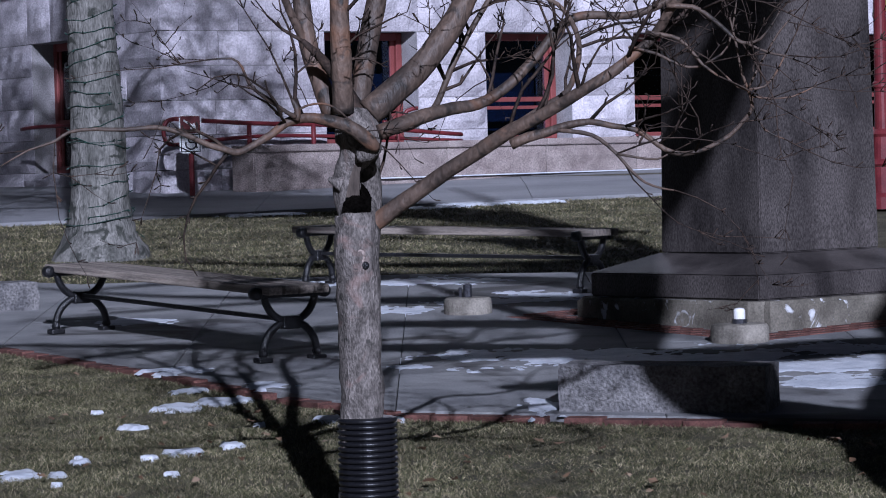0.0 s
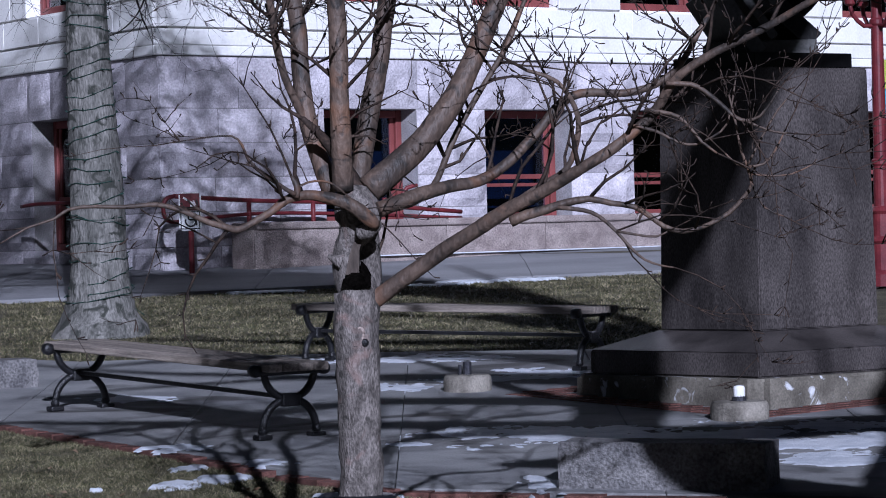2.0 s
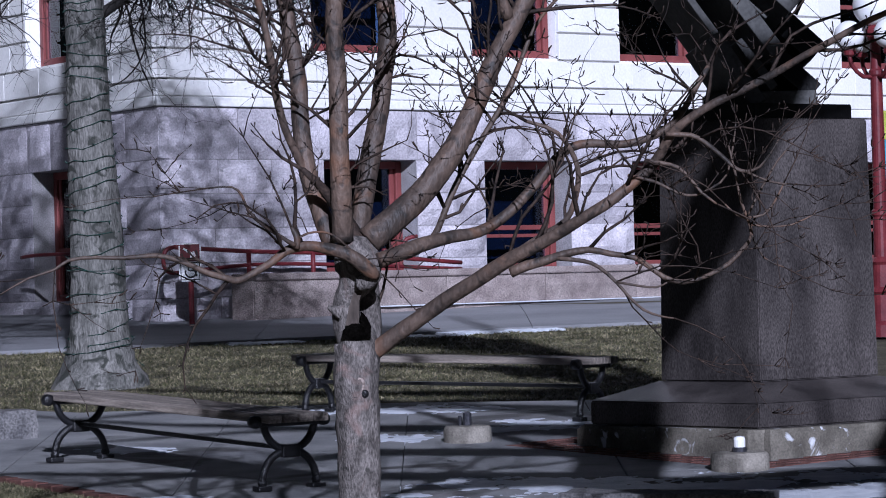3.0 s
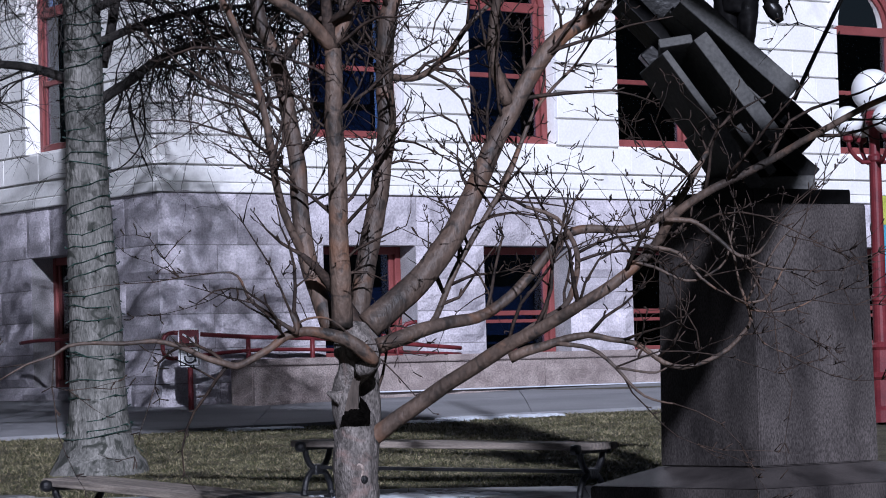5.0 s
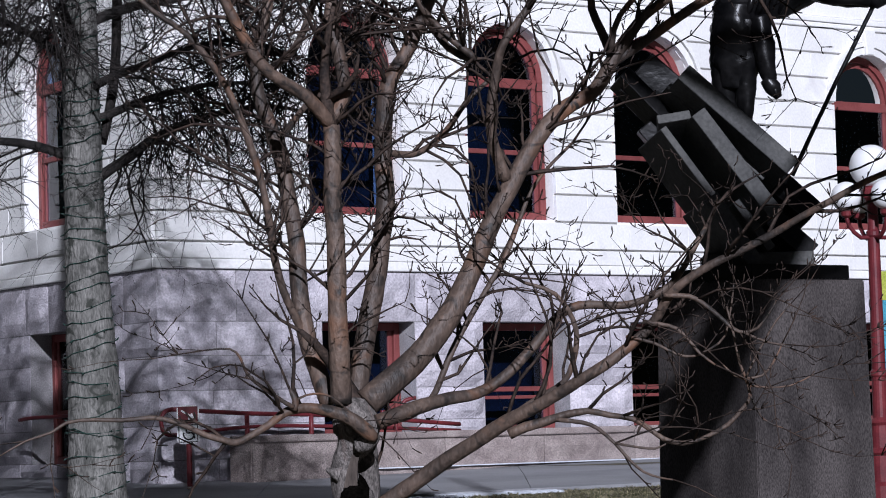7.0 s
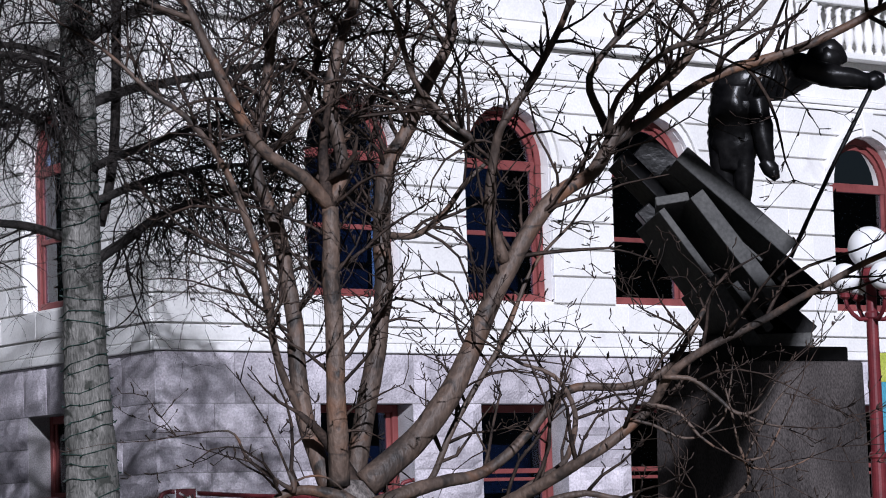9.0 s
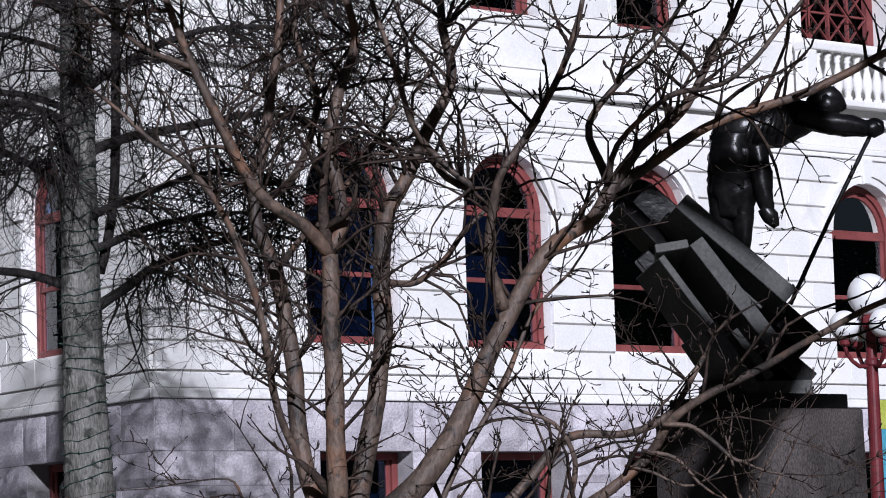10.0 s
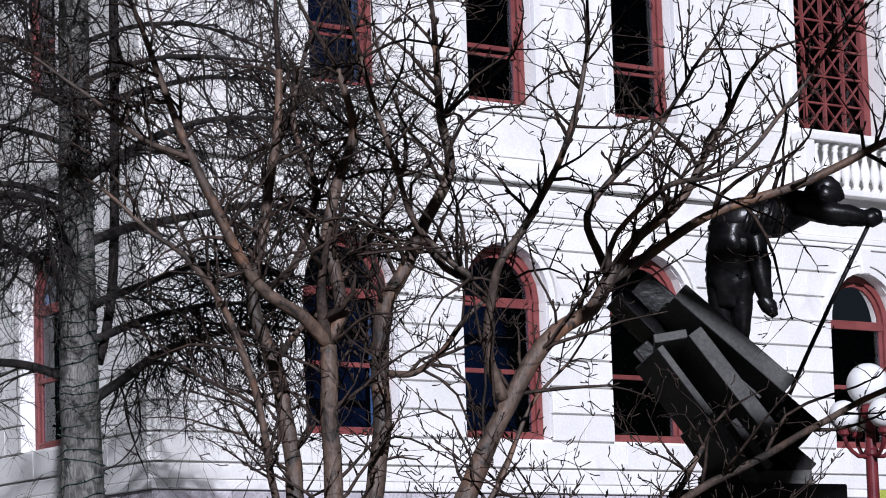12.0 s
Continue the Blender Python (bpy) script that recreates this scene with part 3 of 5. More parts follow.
LONGER = 0.080      # the pedestal is that much longer than deep


def frustum(bm, a0, a1, z0, z1, bevel=0.0):
    lo, hi = ([bm.verts.new((x * a + (LONGER if x > 0 else 0), y * a, z)) for x, y in ((-1, -1), (1, -1), (1, 1), (-1, 1))] for a, z in ((a0, z0), (a1, z1)))
    fs = [bm.faces.new(lo), bm.faces.new(hi)]
    for i in range(4):
        j = (i + 1) % 4
        fs.append(bm.faces.new((lo[i], lo[j], hi[j], hi[i])))
    if bevel:
        bmesh.ops.bevel(bm, geom=list({e for f in fs for e in f.edges}), offset=bevel, segments=2, affect="EDGES")


def build_pedestal():
    p = thing("pedestal", MON, "dark polished granite monument pedestal on a stained concrete base", "pedestal")
    bm = bmesh.new()
    frustum(bm, 0.94, 0.94, -0.20, 0.175)
    es = [e for e in bm.edges if abs((e.verts[0].co - e.verts[1].co).z) > 0.2]
    bmesh.ops.bevel(bm, geom=es, offset=0.10, segments=3, affect="EDGES")
    es = [e for e in bm.edges if min(v.co.z for v in e.verts) > 0.17]
    bmesh.ops.bevel(bm, geom=es, offset=0.02, segments=2, affect="EDGES")
    part("concrete_base", bm, STAINED, p, "weathered concrete base with white stains")
    bm = bmesh.new()
    frustum(bm, 0.83, 0.83, 0.178, 0.335, 0.01)
    part("plinth", bm, POLISHED, p)
    bm = bmesh.new()
    frustum(bm, 0.825, 0.50, 0.338, 0.455)
    part("sloped_plinth", bm, POLISHED, p)
    bm = bmesh.new()
    frustum(bm, 0.490, 0.468, 0.458, 2.16, 0.008)
    part("shaft", bm, POLISHED, p)
    bm = bmesh.new()
    frustum(bm, 0.40, 0.40, 2.163, 2.262, 0.006)
    part("cap", bm, DARKBRONZE, p, "dark bronze cap slab")


build_pedestal()


def build_statue():
    """A bronze working figure leaning over a stack of tilted beams, one solid piece."""
    bm = bmesh.new()

    def beam(ax, az, bx, bz, y, face, deep, turn=73.0, dark=0, bevel=0.008):
        """A squared beam from a down to b, turned about its length; its narrow face is centred on the line a-b at depth y."""
        a, b = Vector((ax, y, az)), Vector((bx, y, bz))
        u = (b - a).normalized()
        n, fwd = Vector((-u.z, 0, u.x)), Vector((0, -1, 0))
        f1 = n * math.cos(radians(turn)) + fwd * math.sin(radians(turn))
        f2 = fwd * math.cos(radians(turn)) - n * math.sin(radians(turn))
        m = Matrix((u, f2, f1)).transposed().to_4x4()
        m.translation = a
        before = set(bm.faces)
        box(bm, 0, (b - a).length, -face / 2, face / 2, -deep, 0, bevel, m)
        for g in bm.faces:
            if g not in before:
                g.material_index = dark

    # an uneven stack of squared beams; the near-black ones paint shade between them
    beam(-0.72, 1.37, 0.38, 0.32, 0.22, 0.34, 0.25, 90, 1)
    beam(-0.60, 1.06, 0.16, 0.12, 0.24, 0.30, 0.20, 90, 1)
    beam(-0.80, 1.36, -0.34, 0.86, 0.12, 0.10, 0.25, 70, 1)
    beam(-0.434, 1.304, 0.264, 0.647, -0.26, 0.130, 0.62)
    beam(-0.52, 1.24, 0.10, 0.60, -0.05, 0.05, 0.30, 72)
    beam(-0.350, 1.031, 0.148, 0.329, -0.28, 0.112, 0.60)
    beam(-0.617, 0.995, -0.396, 1.025, -0.20, 0.065, 0.30, 68)
    beam(-0.577, 0.943, -0.235, 0.447, -0.18, 0.05, 0.50, 72)
    beam(-0.287, 0.468, 0.002, 0.006, -0.30, 0.115, 0.45, 72)
    beam(-0.10, 0.45, 0.12, 0.12, -0.12, 0.07, 0.35, 72)
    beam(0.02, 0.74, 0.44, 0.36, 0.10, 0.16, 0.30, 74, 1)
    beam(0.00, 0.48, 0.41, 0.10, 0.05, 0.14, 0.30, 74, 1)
    box(bm, -0.32, 0.40, -0.10, 0.36, -0.002, 0.10, 0.01)
    me_v, me_f = [], []

    def limb(pts, radii, seg=16):
        q, r = glide([Vector(p) for p in pts], radii, 0.025)
        sweep(me_v, me_f, q, r, seg, wobble=0.18)

    limb([(-0.10, 0.04, 0.98), (-0.136, 0.04, 1.25), (-0.111, 0.04, 1.48), (-0.075, 0.04, 1.70)], [0.07, 0.088, 0.118, 0.145])
    limb([(-0.026, -0.03, 0.96), (-0.006, -0.03, 1.195), (-0.007, -0.03, 1.424), (0.0, -0.03, 1.66)], [0.05, 0.072, 0.105, 0.14])
    limb([(-0.04, 0.02, 1.76), (-0.05, 0.01, 1.55), (-0.06, 0.01, 1.36), (-0.07, 0.01, 1.20)], [0.165, 0.172, 0.145, 0.10], 20)
    limb([(0.084, -0.10, 1.66), (0.110, -0.13, 1.484), (0.129, -0.14, 1.33), (0.147, -0.14, 1.235)], [0.085, 0.078, 0.062, 0.045])
    limb([(0.118, -0.14, 1.254), (0.165, -0.14, 1.185), (0.200, -0.14, 1.120)], [0.045, 0.058, 0.022])
    limb([(0.135, -0.15, 1.22), (0.175, -0.17, 1.165), (0.185, -0.17, 1.125)], [0.025, 0.020, 0.012])
    limb([(-0.100, 0.02, 1.70), (-0.013, 0.02, 1.785), (0.140, 0.02, 1.808), (0.293, 0.02, 1.830), (0.428, 0.02, 1.868), (0.497, 0.02, 1.881)], [0.125, 0.155, 0.158, 0.150, 0.120, 0.08])
    for x, z, k in ((0.05, 1.78, 0.150), (0.13, 1.80, 0.152), (0.21, 1.815, 0.150), (0.29, 1.83, 0.146)):
        limb([(x - 0.06, -0.06, z - 0.13), (x - 0.015, -0.135, z - 0.03), (x + 0.03, -0.10, z + 0.10)], [0.016, 0.026, 0.012], 8)
    limb([(0.393, -0.12, 1.876), (0.484, -0.14, 1.839), (0.633, -0.14, 1.800), (0.766, -0.13, 1.778), (0.853, -0.12, 1.766)], [0.085, 0.083, 0.072, 0.060, 0.050])
    limb([(0.823, -0.12, 1.770), (0.880, -0.12, 1.769), (0.944, -0.12, 1.770)], [0.055, 0.068, 0.038])
    limb([(0.870, -0.14, 1.80), (0.915, -0.15, 1.775), (0.925, -0.14, 1.735)], [0.030, 0.032, 0.022], 8)
    limb([(0.422, 0.12, 1.891), (0.626, 0.10, 1.820), (0.834, -0.04, 1.766)], [0.083, 0.064, 0.046])
    limb([(0.500, -0.02, 1.915), (0.570, -0.02, 1.930), (0.625, -0.02, 1.908), (0.660, -0.02, 1.880)], [0.075, 0.108, 0.092, 0.05])
    limb([(0.470, -0.02, 1.930), (0.540, -0.02, 1.980), (0.610, -0.02, 1.985), (0.672, -0.02, 1.945), (0.700, -0.02, 1.905)], [0.05, 0.085, 0.090, 0.055, 0.02])
    limb([(0.874, -0.10, 1.749), (0.572, -0.10, 1.188), (0.274, -0.10, 0.604)], [0.015, 0.015, 0.015], 8)
    vs = [bm.verts.new(v) for v in me_v]
    for f in me_f:
        g = bm.faces.new([vs[i] for i in f])
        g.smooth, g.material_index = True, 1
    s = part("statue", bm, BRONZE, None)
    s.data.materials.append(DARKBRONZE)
    s.matrix_basis = pose(2.13, 20.97, 0.92 + 2.262)
    tagged(s, "dark bronze figure bending over a stack of tilted beams", "statue")


build_statue()


# ---- benches ----
def bench(m, length, name="park_bench"):
    b = thing(name, m, "backless park bench, weathered wooden slats on black cast-iron legs", "bench", "benches on the plaza")
    depth, h = 0.44, 0.46
    n = 4
    w = depth / n
    first = part("slat", one_box(-0.05, length + 0.05, 0.006, w - 0.006, h - 0.05, h, 0.008), SLAT, b)
    for i in range(1, n):
        link_mesh("slat", first.data, None, b, m=Matrix.Translation((0, i * w, 0)))

    def arc(cz, r, a0, a1, cx):
        return [(0, cx + r * math.cos(radians(a0 + (a1 - a0) * i / 10)), cz + r * math.sin(radians(a0 + (a1 - a0) * i / 10))) for i in range(11)]

    for x in (0.06, length - 0.06):
        leg = part("leg_frame", one_box(x - 0.035, x + 0.035, 0.155, depth - 0.155, 0.195, 0.275, 0.012), IRON, b, "black cast-iron end frame with curved legs")
        for nm, pts in (("upper_curve", arc(0.42, 0.18, 185, 355, depth / 2)), ("lower_curve", arc(0.05, 0.19, 5, 175, depth / 2))):
            v, f = [], []
            q, r = glide([Vector(p) + Vector((x, 0, 0)) for p in pts], [0.024] * 11, 0.03)
            sweep(v, f, q, r, 8)
            from_lists(nm, v, f, IRON, leg, smooth=True)
        for y in (depth / 2 - 0.19, depth / 2 + 0.19):
            part("foot", one_box(x - 0.04, x + 0.04, y - 0.05, y + 0.05, 0.0, 0.035, 0.01), IRON, leg)
            part("ankle", lathe([(0.022, 0.03), (0.03, 0.05), (0.022, 0.08)], 10), IRON, leg, m=Matrix.Translation((x, y, 0)))
        part("seat_bracket", one_box(x - 0.025, x + 0.025, -0.01, depth + 0.01, h - 0.075, h - 0.042, 0.008), IRON, leg)
        for y in (-0.02, depth + 0.02):
            bm = lathe([(0.012, -0.035), (0.036, -0.03), (0.04, 0.0), (0.036, 0.03), (0.012, 0.035)], 12)
            part("scroll", bm, IRON, leg, m=Matrix.Translation((x, y, h - 0.045)) @ pose(0, 0, 0, 0, 90, 0), smooth=True)
    part("stretcher", one_box(0.06, length - 0.06, depth / 2 - 0.018, depth / 2 + 0.018, 0.235, 0.262, 0.006), IRON, b)
    return b


def frame_on_slope(ax, ay, bx, by):
    """Local x from a to b on the plaza, y to the far side, upright."""
    a, b = Vector((ax, ay, ground_z(ay) + 0.022)), Vector((bx, by, ground_z(by) + 0.022))
    x = (b - a).normalized()
    y = Vector((0, 0, 1)).cross(x).normalized()
    z = x.cross(y)
    return Matrix.Translation(a) @ Matrix((x, y, z)).transposed().to_4x4(), (b - a).length


near_m, near_len = frame_on_slope(-2.64, 20.92, -1.08, 18.70)
bench(near_m, near_len)
far_m, far_len = frame_on_slope(-1.12, 24.0, 1.02, 22.75)
bench(far_m, far_len)


# ---- low fixtures on the plaza ----
def ground_light(x, y, r, white):
    g = thing("ground_light", pose(x, y, ground_z(y) + 0.015), ("white-capped" if white else "dark metal") + " ground light set in a round concrete footing", "light fixture", "fixtures on the plaza")
    part("footing", lathe([(r, -0.05), (r, 0.08), (r * 0.97, 0.10), (r * 0.9, 0.112), (0.02, 0.115)], 28), CONCRETE, g)
    if white:
        part("collar", lathe([(0.045, 0.112), (0.045, 0.14), (0.03, 0.142)], 16), LEAD, g)
        part("lens_cap", lathe([(0.036, 0.142), (0.037, 0.19), (0.03, 0.205), (0.012, 0.21)], 16), MILK, g, "white domed cap")
    else:
        part("stub", lathe([(0.03, 0.112), (0.03, 0.2), (0.018, 0.205)], 12), LEAD, g)
        part("bolt", lathe([(0.012, 0.112), (0.012, 0.18), (0.008, 0.182)], 8), LEAD, g, m=Matrix.Translation((-0.05, 0.01, 0)))


ground_light(1.80, 19.25, 0.18, True)
ground_light(0.16, 21.55, 0.165, False)


def stone_block(name, x0, x1, ya, yb, h, depth, label):
    """A rough-split granite block lying on the plaza's edge."""
    bm = bmesh.new()
    L = math.hypot(x1 - x0, yb - ya)
    nx, ny, nz = 14, 6, 4
    grid = {}
    for i in range(nx + 1):
        for j in range(ny + 1):
            for k in range(nz + 1):
                if i in (0, nx) or j in (0, ny) or k in (0, nz):
                    p = Vector((L * i / nx, depth * j / ny, h * k / nz))
                    n = noise.noise_vector(p * 6) * 0.018 + noise.noise_vector(p * 17) * 0.008
                    if k == 0:
                        n.z = -0.03
                    if k == nz:
                        n.z *= 0.4
                    grid[i, j, k] = bm.verts.new(p + n)
    for i in range(nx):
        for j in range(ny):
            for k in (0, nz):
                bm.faces.new([grid[c] for c in ((i, j, k), (i + 1, j, k), (i + 1, j + 1, k), (i, j + 1, k))])
    for i in range(nx):
        for k in range(nz):
            for j in (0, ny):
                bm.faces.new([grid[c] for c in ((i, j, k), (i + 1, j, k), (i + 1, j, k + 1), (i, j, k + 1))])
    for j in range(ny):
        for k in range(nz):
            for i in (0, nx):
                bm.faces.new([grid[c] for c in ((i, j, k), (i, j + 1, k), (i, j + 1, k + 1), (i, j, k + 1))])
    m, _ = frame_on_slope(x0, ya, x1, yb)
    b = part(name, bm, GREYSTONE, None, m=m)
    tagged(b, label, "stone block")


stone_block("stone_block", 0.57, 1.60, 16.12, 15.80, 0.235, 0.34, "rough-split grey granite block lying at the plaza edge")
stone_block("stone_block", -4.4, -2.93, 22.0, 22.75, 0.2, 0.4, "low grey granite block beside the bench")


# ---- lamp post ----
def lamp_post(x, y):
    g = thing("street_lamp", pose(x, y, ground_z(y)), "red-painted iron lamp post with white glass globes", "street lamp")
    part("base", lathe([(0.17, 0), (0.17, 0.12), (0.13, 0.16), (0.125, 0.42), (0.15, 0.45), (0.11, 0.5), (0.10, 0.72), (0.12, 0.75), (0.08, 0.8)], 20), RED, g, smooth=False)
    part("pole", lathe([(0.08, 0.8), (0.075, 1.2), (0.09, 1.22), (0.09, 1.26), (0.07, 1.28), (0.06, 2.6), (0.075, 2.62), (0.075, 2.66), (0.055, 2.68), (0.055, 2.95)], 18), RED, g)
    part("finial_cup", lathe([(0.055, 2.95), (0.09, 3.0), (0.10, 3.08), (0.06, 3.12)], 18), RED, g)
    sph = [(0.215 * math.sin(math.pi * i / 16) + 0.001, 3.32 - 0.215 * math.cos(math.pi * i / 16)) for i in range(17)]
    part("globe", lathe(sph, 28), MILK, g, "large white glass globe", smooth=True)
    for k in range(4):
        a = radians(20 + 90 * k)
        dx, dy = math.cos(a), math.sin(a)
        arm = tube_part("arm", [(0, 0, 2.62), (0.14 * dx, 0.14 * dy, 2.60), (0.27 * dx, 0.27 * dy, 2.72), (0.29 * dx, 0.29 * dy, 2.83)], 0.022, RED, g)
        part("cup", lathe([(0.03, 0), (0.06, 0.02), (0.065, 0.06), (0.04, 0.065)], 14), RED, arm, m=Matrix.Translation((0.29 * dx, 0.29 * dy, 2.80)))
        sp = [(0.15 * math.sin(math.pi * i / 14) + 0.001, 0.15 - 0.15 * math.cos(math.pi * i / 14)) for i in range(15)]
        part("small_globe", lathe(sp, 24), MILK, arm, m=Matrix.Translation((0.29 * dx, 0.29 * dy, 2.862)), smooth=True)


lamp_post(4.42, 31.5)


def banner():
    b = thing("banner", pose(5.06, 36.0, 1.62), "green and blue cloth banner on a dark post", "banner")
    part("post", lathe([(0.03, 0), (0.03, 2.5), (0.01, 2.52)], 10), LEAD, b, m=Matrix.Translation((0.62, 0, 0)))
    part("cloth", one_box(0.0, 0.6, -0.008, 0.008, 1.0, 2.28, 0.003), TEAL, b)
    part("upper_stripe", one_box(0.0, 0.6, -0.014, -0.0085, 1.95, 2.28), LIME, b, "yellow-green stripe")


banner()


# ---- hand rails and the ramp sign ----
def handrails():
    g = thing("handrail", Matrix(), "oxide-red tubular handrail of the access ramp", "handrail")
    top = [(-3.12, 37.15, 2.585), (-2.25, 38.15, 2.52), (-1.28, 39.0, 2.475), (0.28, 40.4, 2.33)]
    low = [(-3.12, 37.15, 2.28), (-2.25, 38.15, 2.36), (-1.28, 39.0, 2.34), (0.28, 40.4, 2.25)]
    tube_part("top_rail", top, 0.028, RED, g, step=0.3)
    tube_part("lower_rail", low, 0.024, RED, g, step=0.3)
    bend = [(-3.12, 37.15, 2.585), (-3.2, 37.1, 2.56), (-3.24, 37.08, 2.48), (-3.24, 37.08, 2.38), (-3.2, 37.1, 2.30), (-3.12, 37.15, 2.28)]
    tube_part("return_bend", bend, 0.026, RED, g, step=0.03)
    for x, y in ((-2.30, 38.10), (-1.55, 38.75)):
        tube_part("post", [(x, y, 1.70), (x, y, 2.1), (x, y, 2.50)], 0.03, RED, g, step=0.3)
    h = thing("handrail", Matrix(), "short oxide-red handrail end by the wall", "handrail")
    tube_part("top_rail", [(-0.70, 39.3, 2.50), (-0.5, 39.5, 2.51), (-0.40, 39.55, 2.64), (-0.27, 39.6, 2.67)], 0.026, RED, h, step=0.05)
    tube_part("post", [(-0.52, 39.5, 1.75), (-0.52, 39.5, 2.1), (-0.52, 39.5, 2.51)], 0.024, RED, h, step=0.3)
    k = thing("handrail", Matrix(), "oxide-red handrail crossing the side window", "handrail")
    tube_part("top_rail", [(-5.35, 40.4, 2.55), (-5.1, 40.0, 2.57), (-4.6, 39.4, 2.57), (-4.4, 39.2, 2.57)], 0.024, RED, k, step=0.1)
    tube_part("post", [(-4.45, 39.25, 1.75), (-4.45, 39.25, 2.2), (-4.45, 39.25, 2.57)], 0.024, RED, k, step=0.3)


handrails()


def ramp_sign():
    s = thing("ramp_sign", pose(-2.92, 37.0, 1.745), "red and white access ramp sign on a red post", "sign")
    part("post", lathe([(0.032, -0.07), (0.032, 0.86), (0.02, 0.865)], 12), RED, s)
    bm = one_box(-0.13, 0.13, -0.055, -0.04, 0.43, 0.88)
    bmesh.ops.bevel(bm, geom=[e for e in bm.edges if abs((e.verts[0].co - e.verts[1].co).y) > 0.01], offset=0.03, segments=4, affect="EDGES")
    part("plate", bm, WHITE, s, "white plate")
    part("red_field", one_box(-0.115, 0.115, -0.06, -0.0555, 0.665, 0.865, 0.001), RED, s)
    part("border", one_box(-0.115, 0.115, -0.0585, -0.0555, 0.445, 0.655), IRON, s)
    part("white_field", one_box(-0.103, 0.103, -0.0605, -0.0588, 0.457, 0.643), WHITE, s)
    part("arrow", one_box(-0.09, 0.05, -0.064, -0.0605, -0.011, 0.011), WHITE, s, m=Matrix.Translation((0, 0, 0.77)) @ pose(0, 0, 0, 0, 32, 0))
    part("arrow_head", one_box(-0.06, 0.0, -0.064, -0.0605, -0.011, 0.011), WHITE, s, m=Matrix.Translation((0.062, 0, 0.725)) @ pose(0, 0, 0, 0, -4, 0))
    part("arrow_head", one_box(-0.06, 0.0, -0.064, -0.0605, -0.011, 0.011), WHITE, s, m=Matrix.Translation((0.062, 0, 0.725)) @ pose(0, 0, 0, 0, 68, 0))
    v, f = [], []
    ring = [Vector((0.005 + 0.062 * math.cos(radians(a)), -0.062, 0.54 + 0.062 * math.sin(radians(a)))) for a in range(-200, 21, 20)]
    sweep(v, f, ring, [0.011] * len(ring), 6)
    from_lists("wheel_symbol", v, f, IRON, s)
    tube_part("seat_symbol", [(-0.02, -0.062, 0.64), (-0.015, -0.062, 0.56), (0.05, -0.062, 0.555), (0.075, -0.062, 0.49)], 0.010, IRON, s, step=0.02)


ramp_sign()


# ---- trees ----
def grow(v, f, p, d, length, r, depth, rng, droop=0.0, spurs=True, kids=(3, 5), seg=4, curl=0.35):
    """A branch with forks and knobby spurs, added to the lists."""
    n = max(3, int(length / 0.085))
    pts, rad = [p.copy()], [r]
    d = d.normalized()
    bend = Vector((0, 0, 0))
    for i in range(n):
        bend = bend * 0.55 + Vector((rng.uniform(-1, 1), rng.uniform(-1, 1), rng.uniform(-1, 1))) * curl * 0.27
        d = (d + bend + Vector((0, 0, -droop * 0.7))).normalized()
        pts.append(pts[-1] + d * (length / n))
        rad.append(r * (1 - 0.75 * (i + 1) / n))
    sweep(v, f, pts, rad, seg)
    if depth > 0:
        for _ in range(rng.randint(*kids)):
            i = rng.randint(1, n)
            a = (pts[i] - pts[i - 1]).normalized()
            s = Vector((rng.uniform(-1, 1), rng.uniform(-1, 1), rng.uniform(-0.6, 1)))
            s = (s - a * s.dot(a)).normalized()
            grow(v, f, pts[i], a * rng.uniform(0.5, 1.0) + s, length * rng.uniform(0.35, 0.65), max(rad[i] * 0.75, 0.0026), depth - 1, rng, droop, spurs, kids, max(3, seg - 1), curl)
    if spurs:
        for _ in range(int(length / 0.07)):
            i = rng.randint(1, n)
            a = (pts[i] - pts[i - 1]).normalized()
            s = Vector((rng.uniform(-1, 1), rng.uniform(-1, 1), rng.uniform(-0.3, 1)))
            s = (s - a * (s.dot(a) - 0.5)).normalized()
            k = rng.uniform(0.010, 0.040)
            q = pts[i] + s * k * 0.6
            e = q + (s * 0.6 + a * 0.5 + Vector((0, 0, 0.4))).normalized() * k * 0.5
            rr = max(rad[i] * 0.75, 0.0031)
            sweep(v, f, [pts[i], q, e, e + (e - q) * 0.5], [rr * 0.85, rr * 0.75, rr * 1.1, rr * 0.5], 3)


TRUNK = [(-0.020, 0.00, -0.020, 0.0926), (-0.014, 0.00, 0.435, 0.0882), (-0.014, 0.00, 0.811, 0.0849), (-0.016, 0.00, 1.142, 0.0904), (-0.012, 0.00, 1.226, 0.0890), (-0.014, 0.00, 1.285, 0.0885),
         (-0.016, 0.00, 1.312, 0.0820), (-0.045, 0.02, 1.345, 0.0560), (-0.053, 0.02, 1.393, 0.0485), (-0.049, 0.02, 1.448, 0.0485), (-0.030, 0.01, 1.496, 0.0550), (-0.003, 0.00, 1.539, 0.0760),
         (0.001, 0.00, 1.583, 0.0880), (-0.005, 0.01, 1.628, 0.0880), (-0.012, 0.03, 1.690, 0.0700)]
BOUGHS = []


def bough(name, *rows):
    """One limb of the ornamental tree: (x, y, z, radius) from its fork to its tip."""
    BOUGHS.append((name, rows))


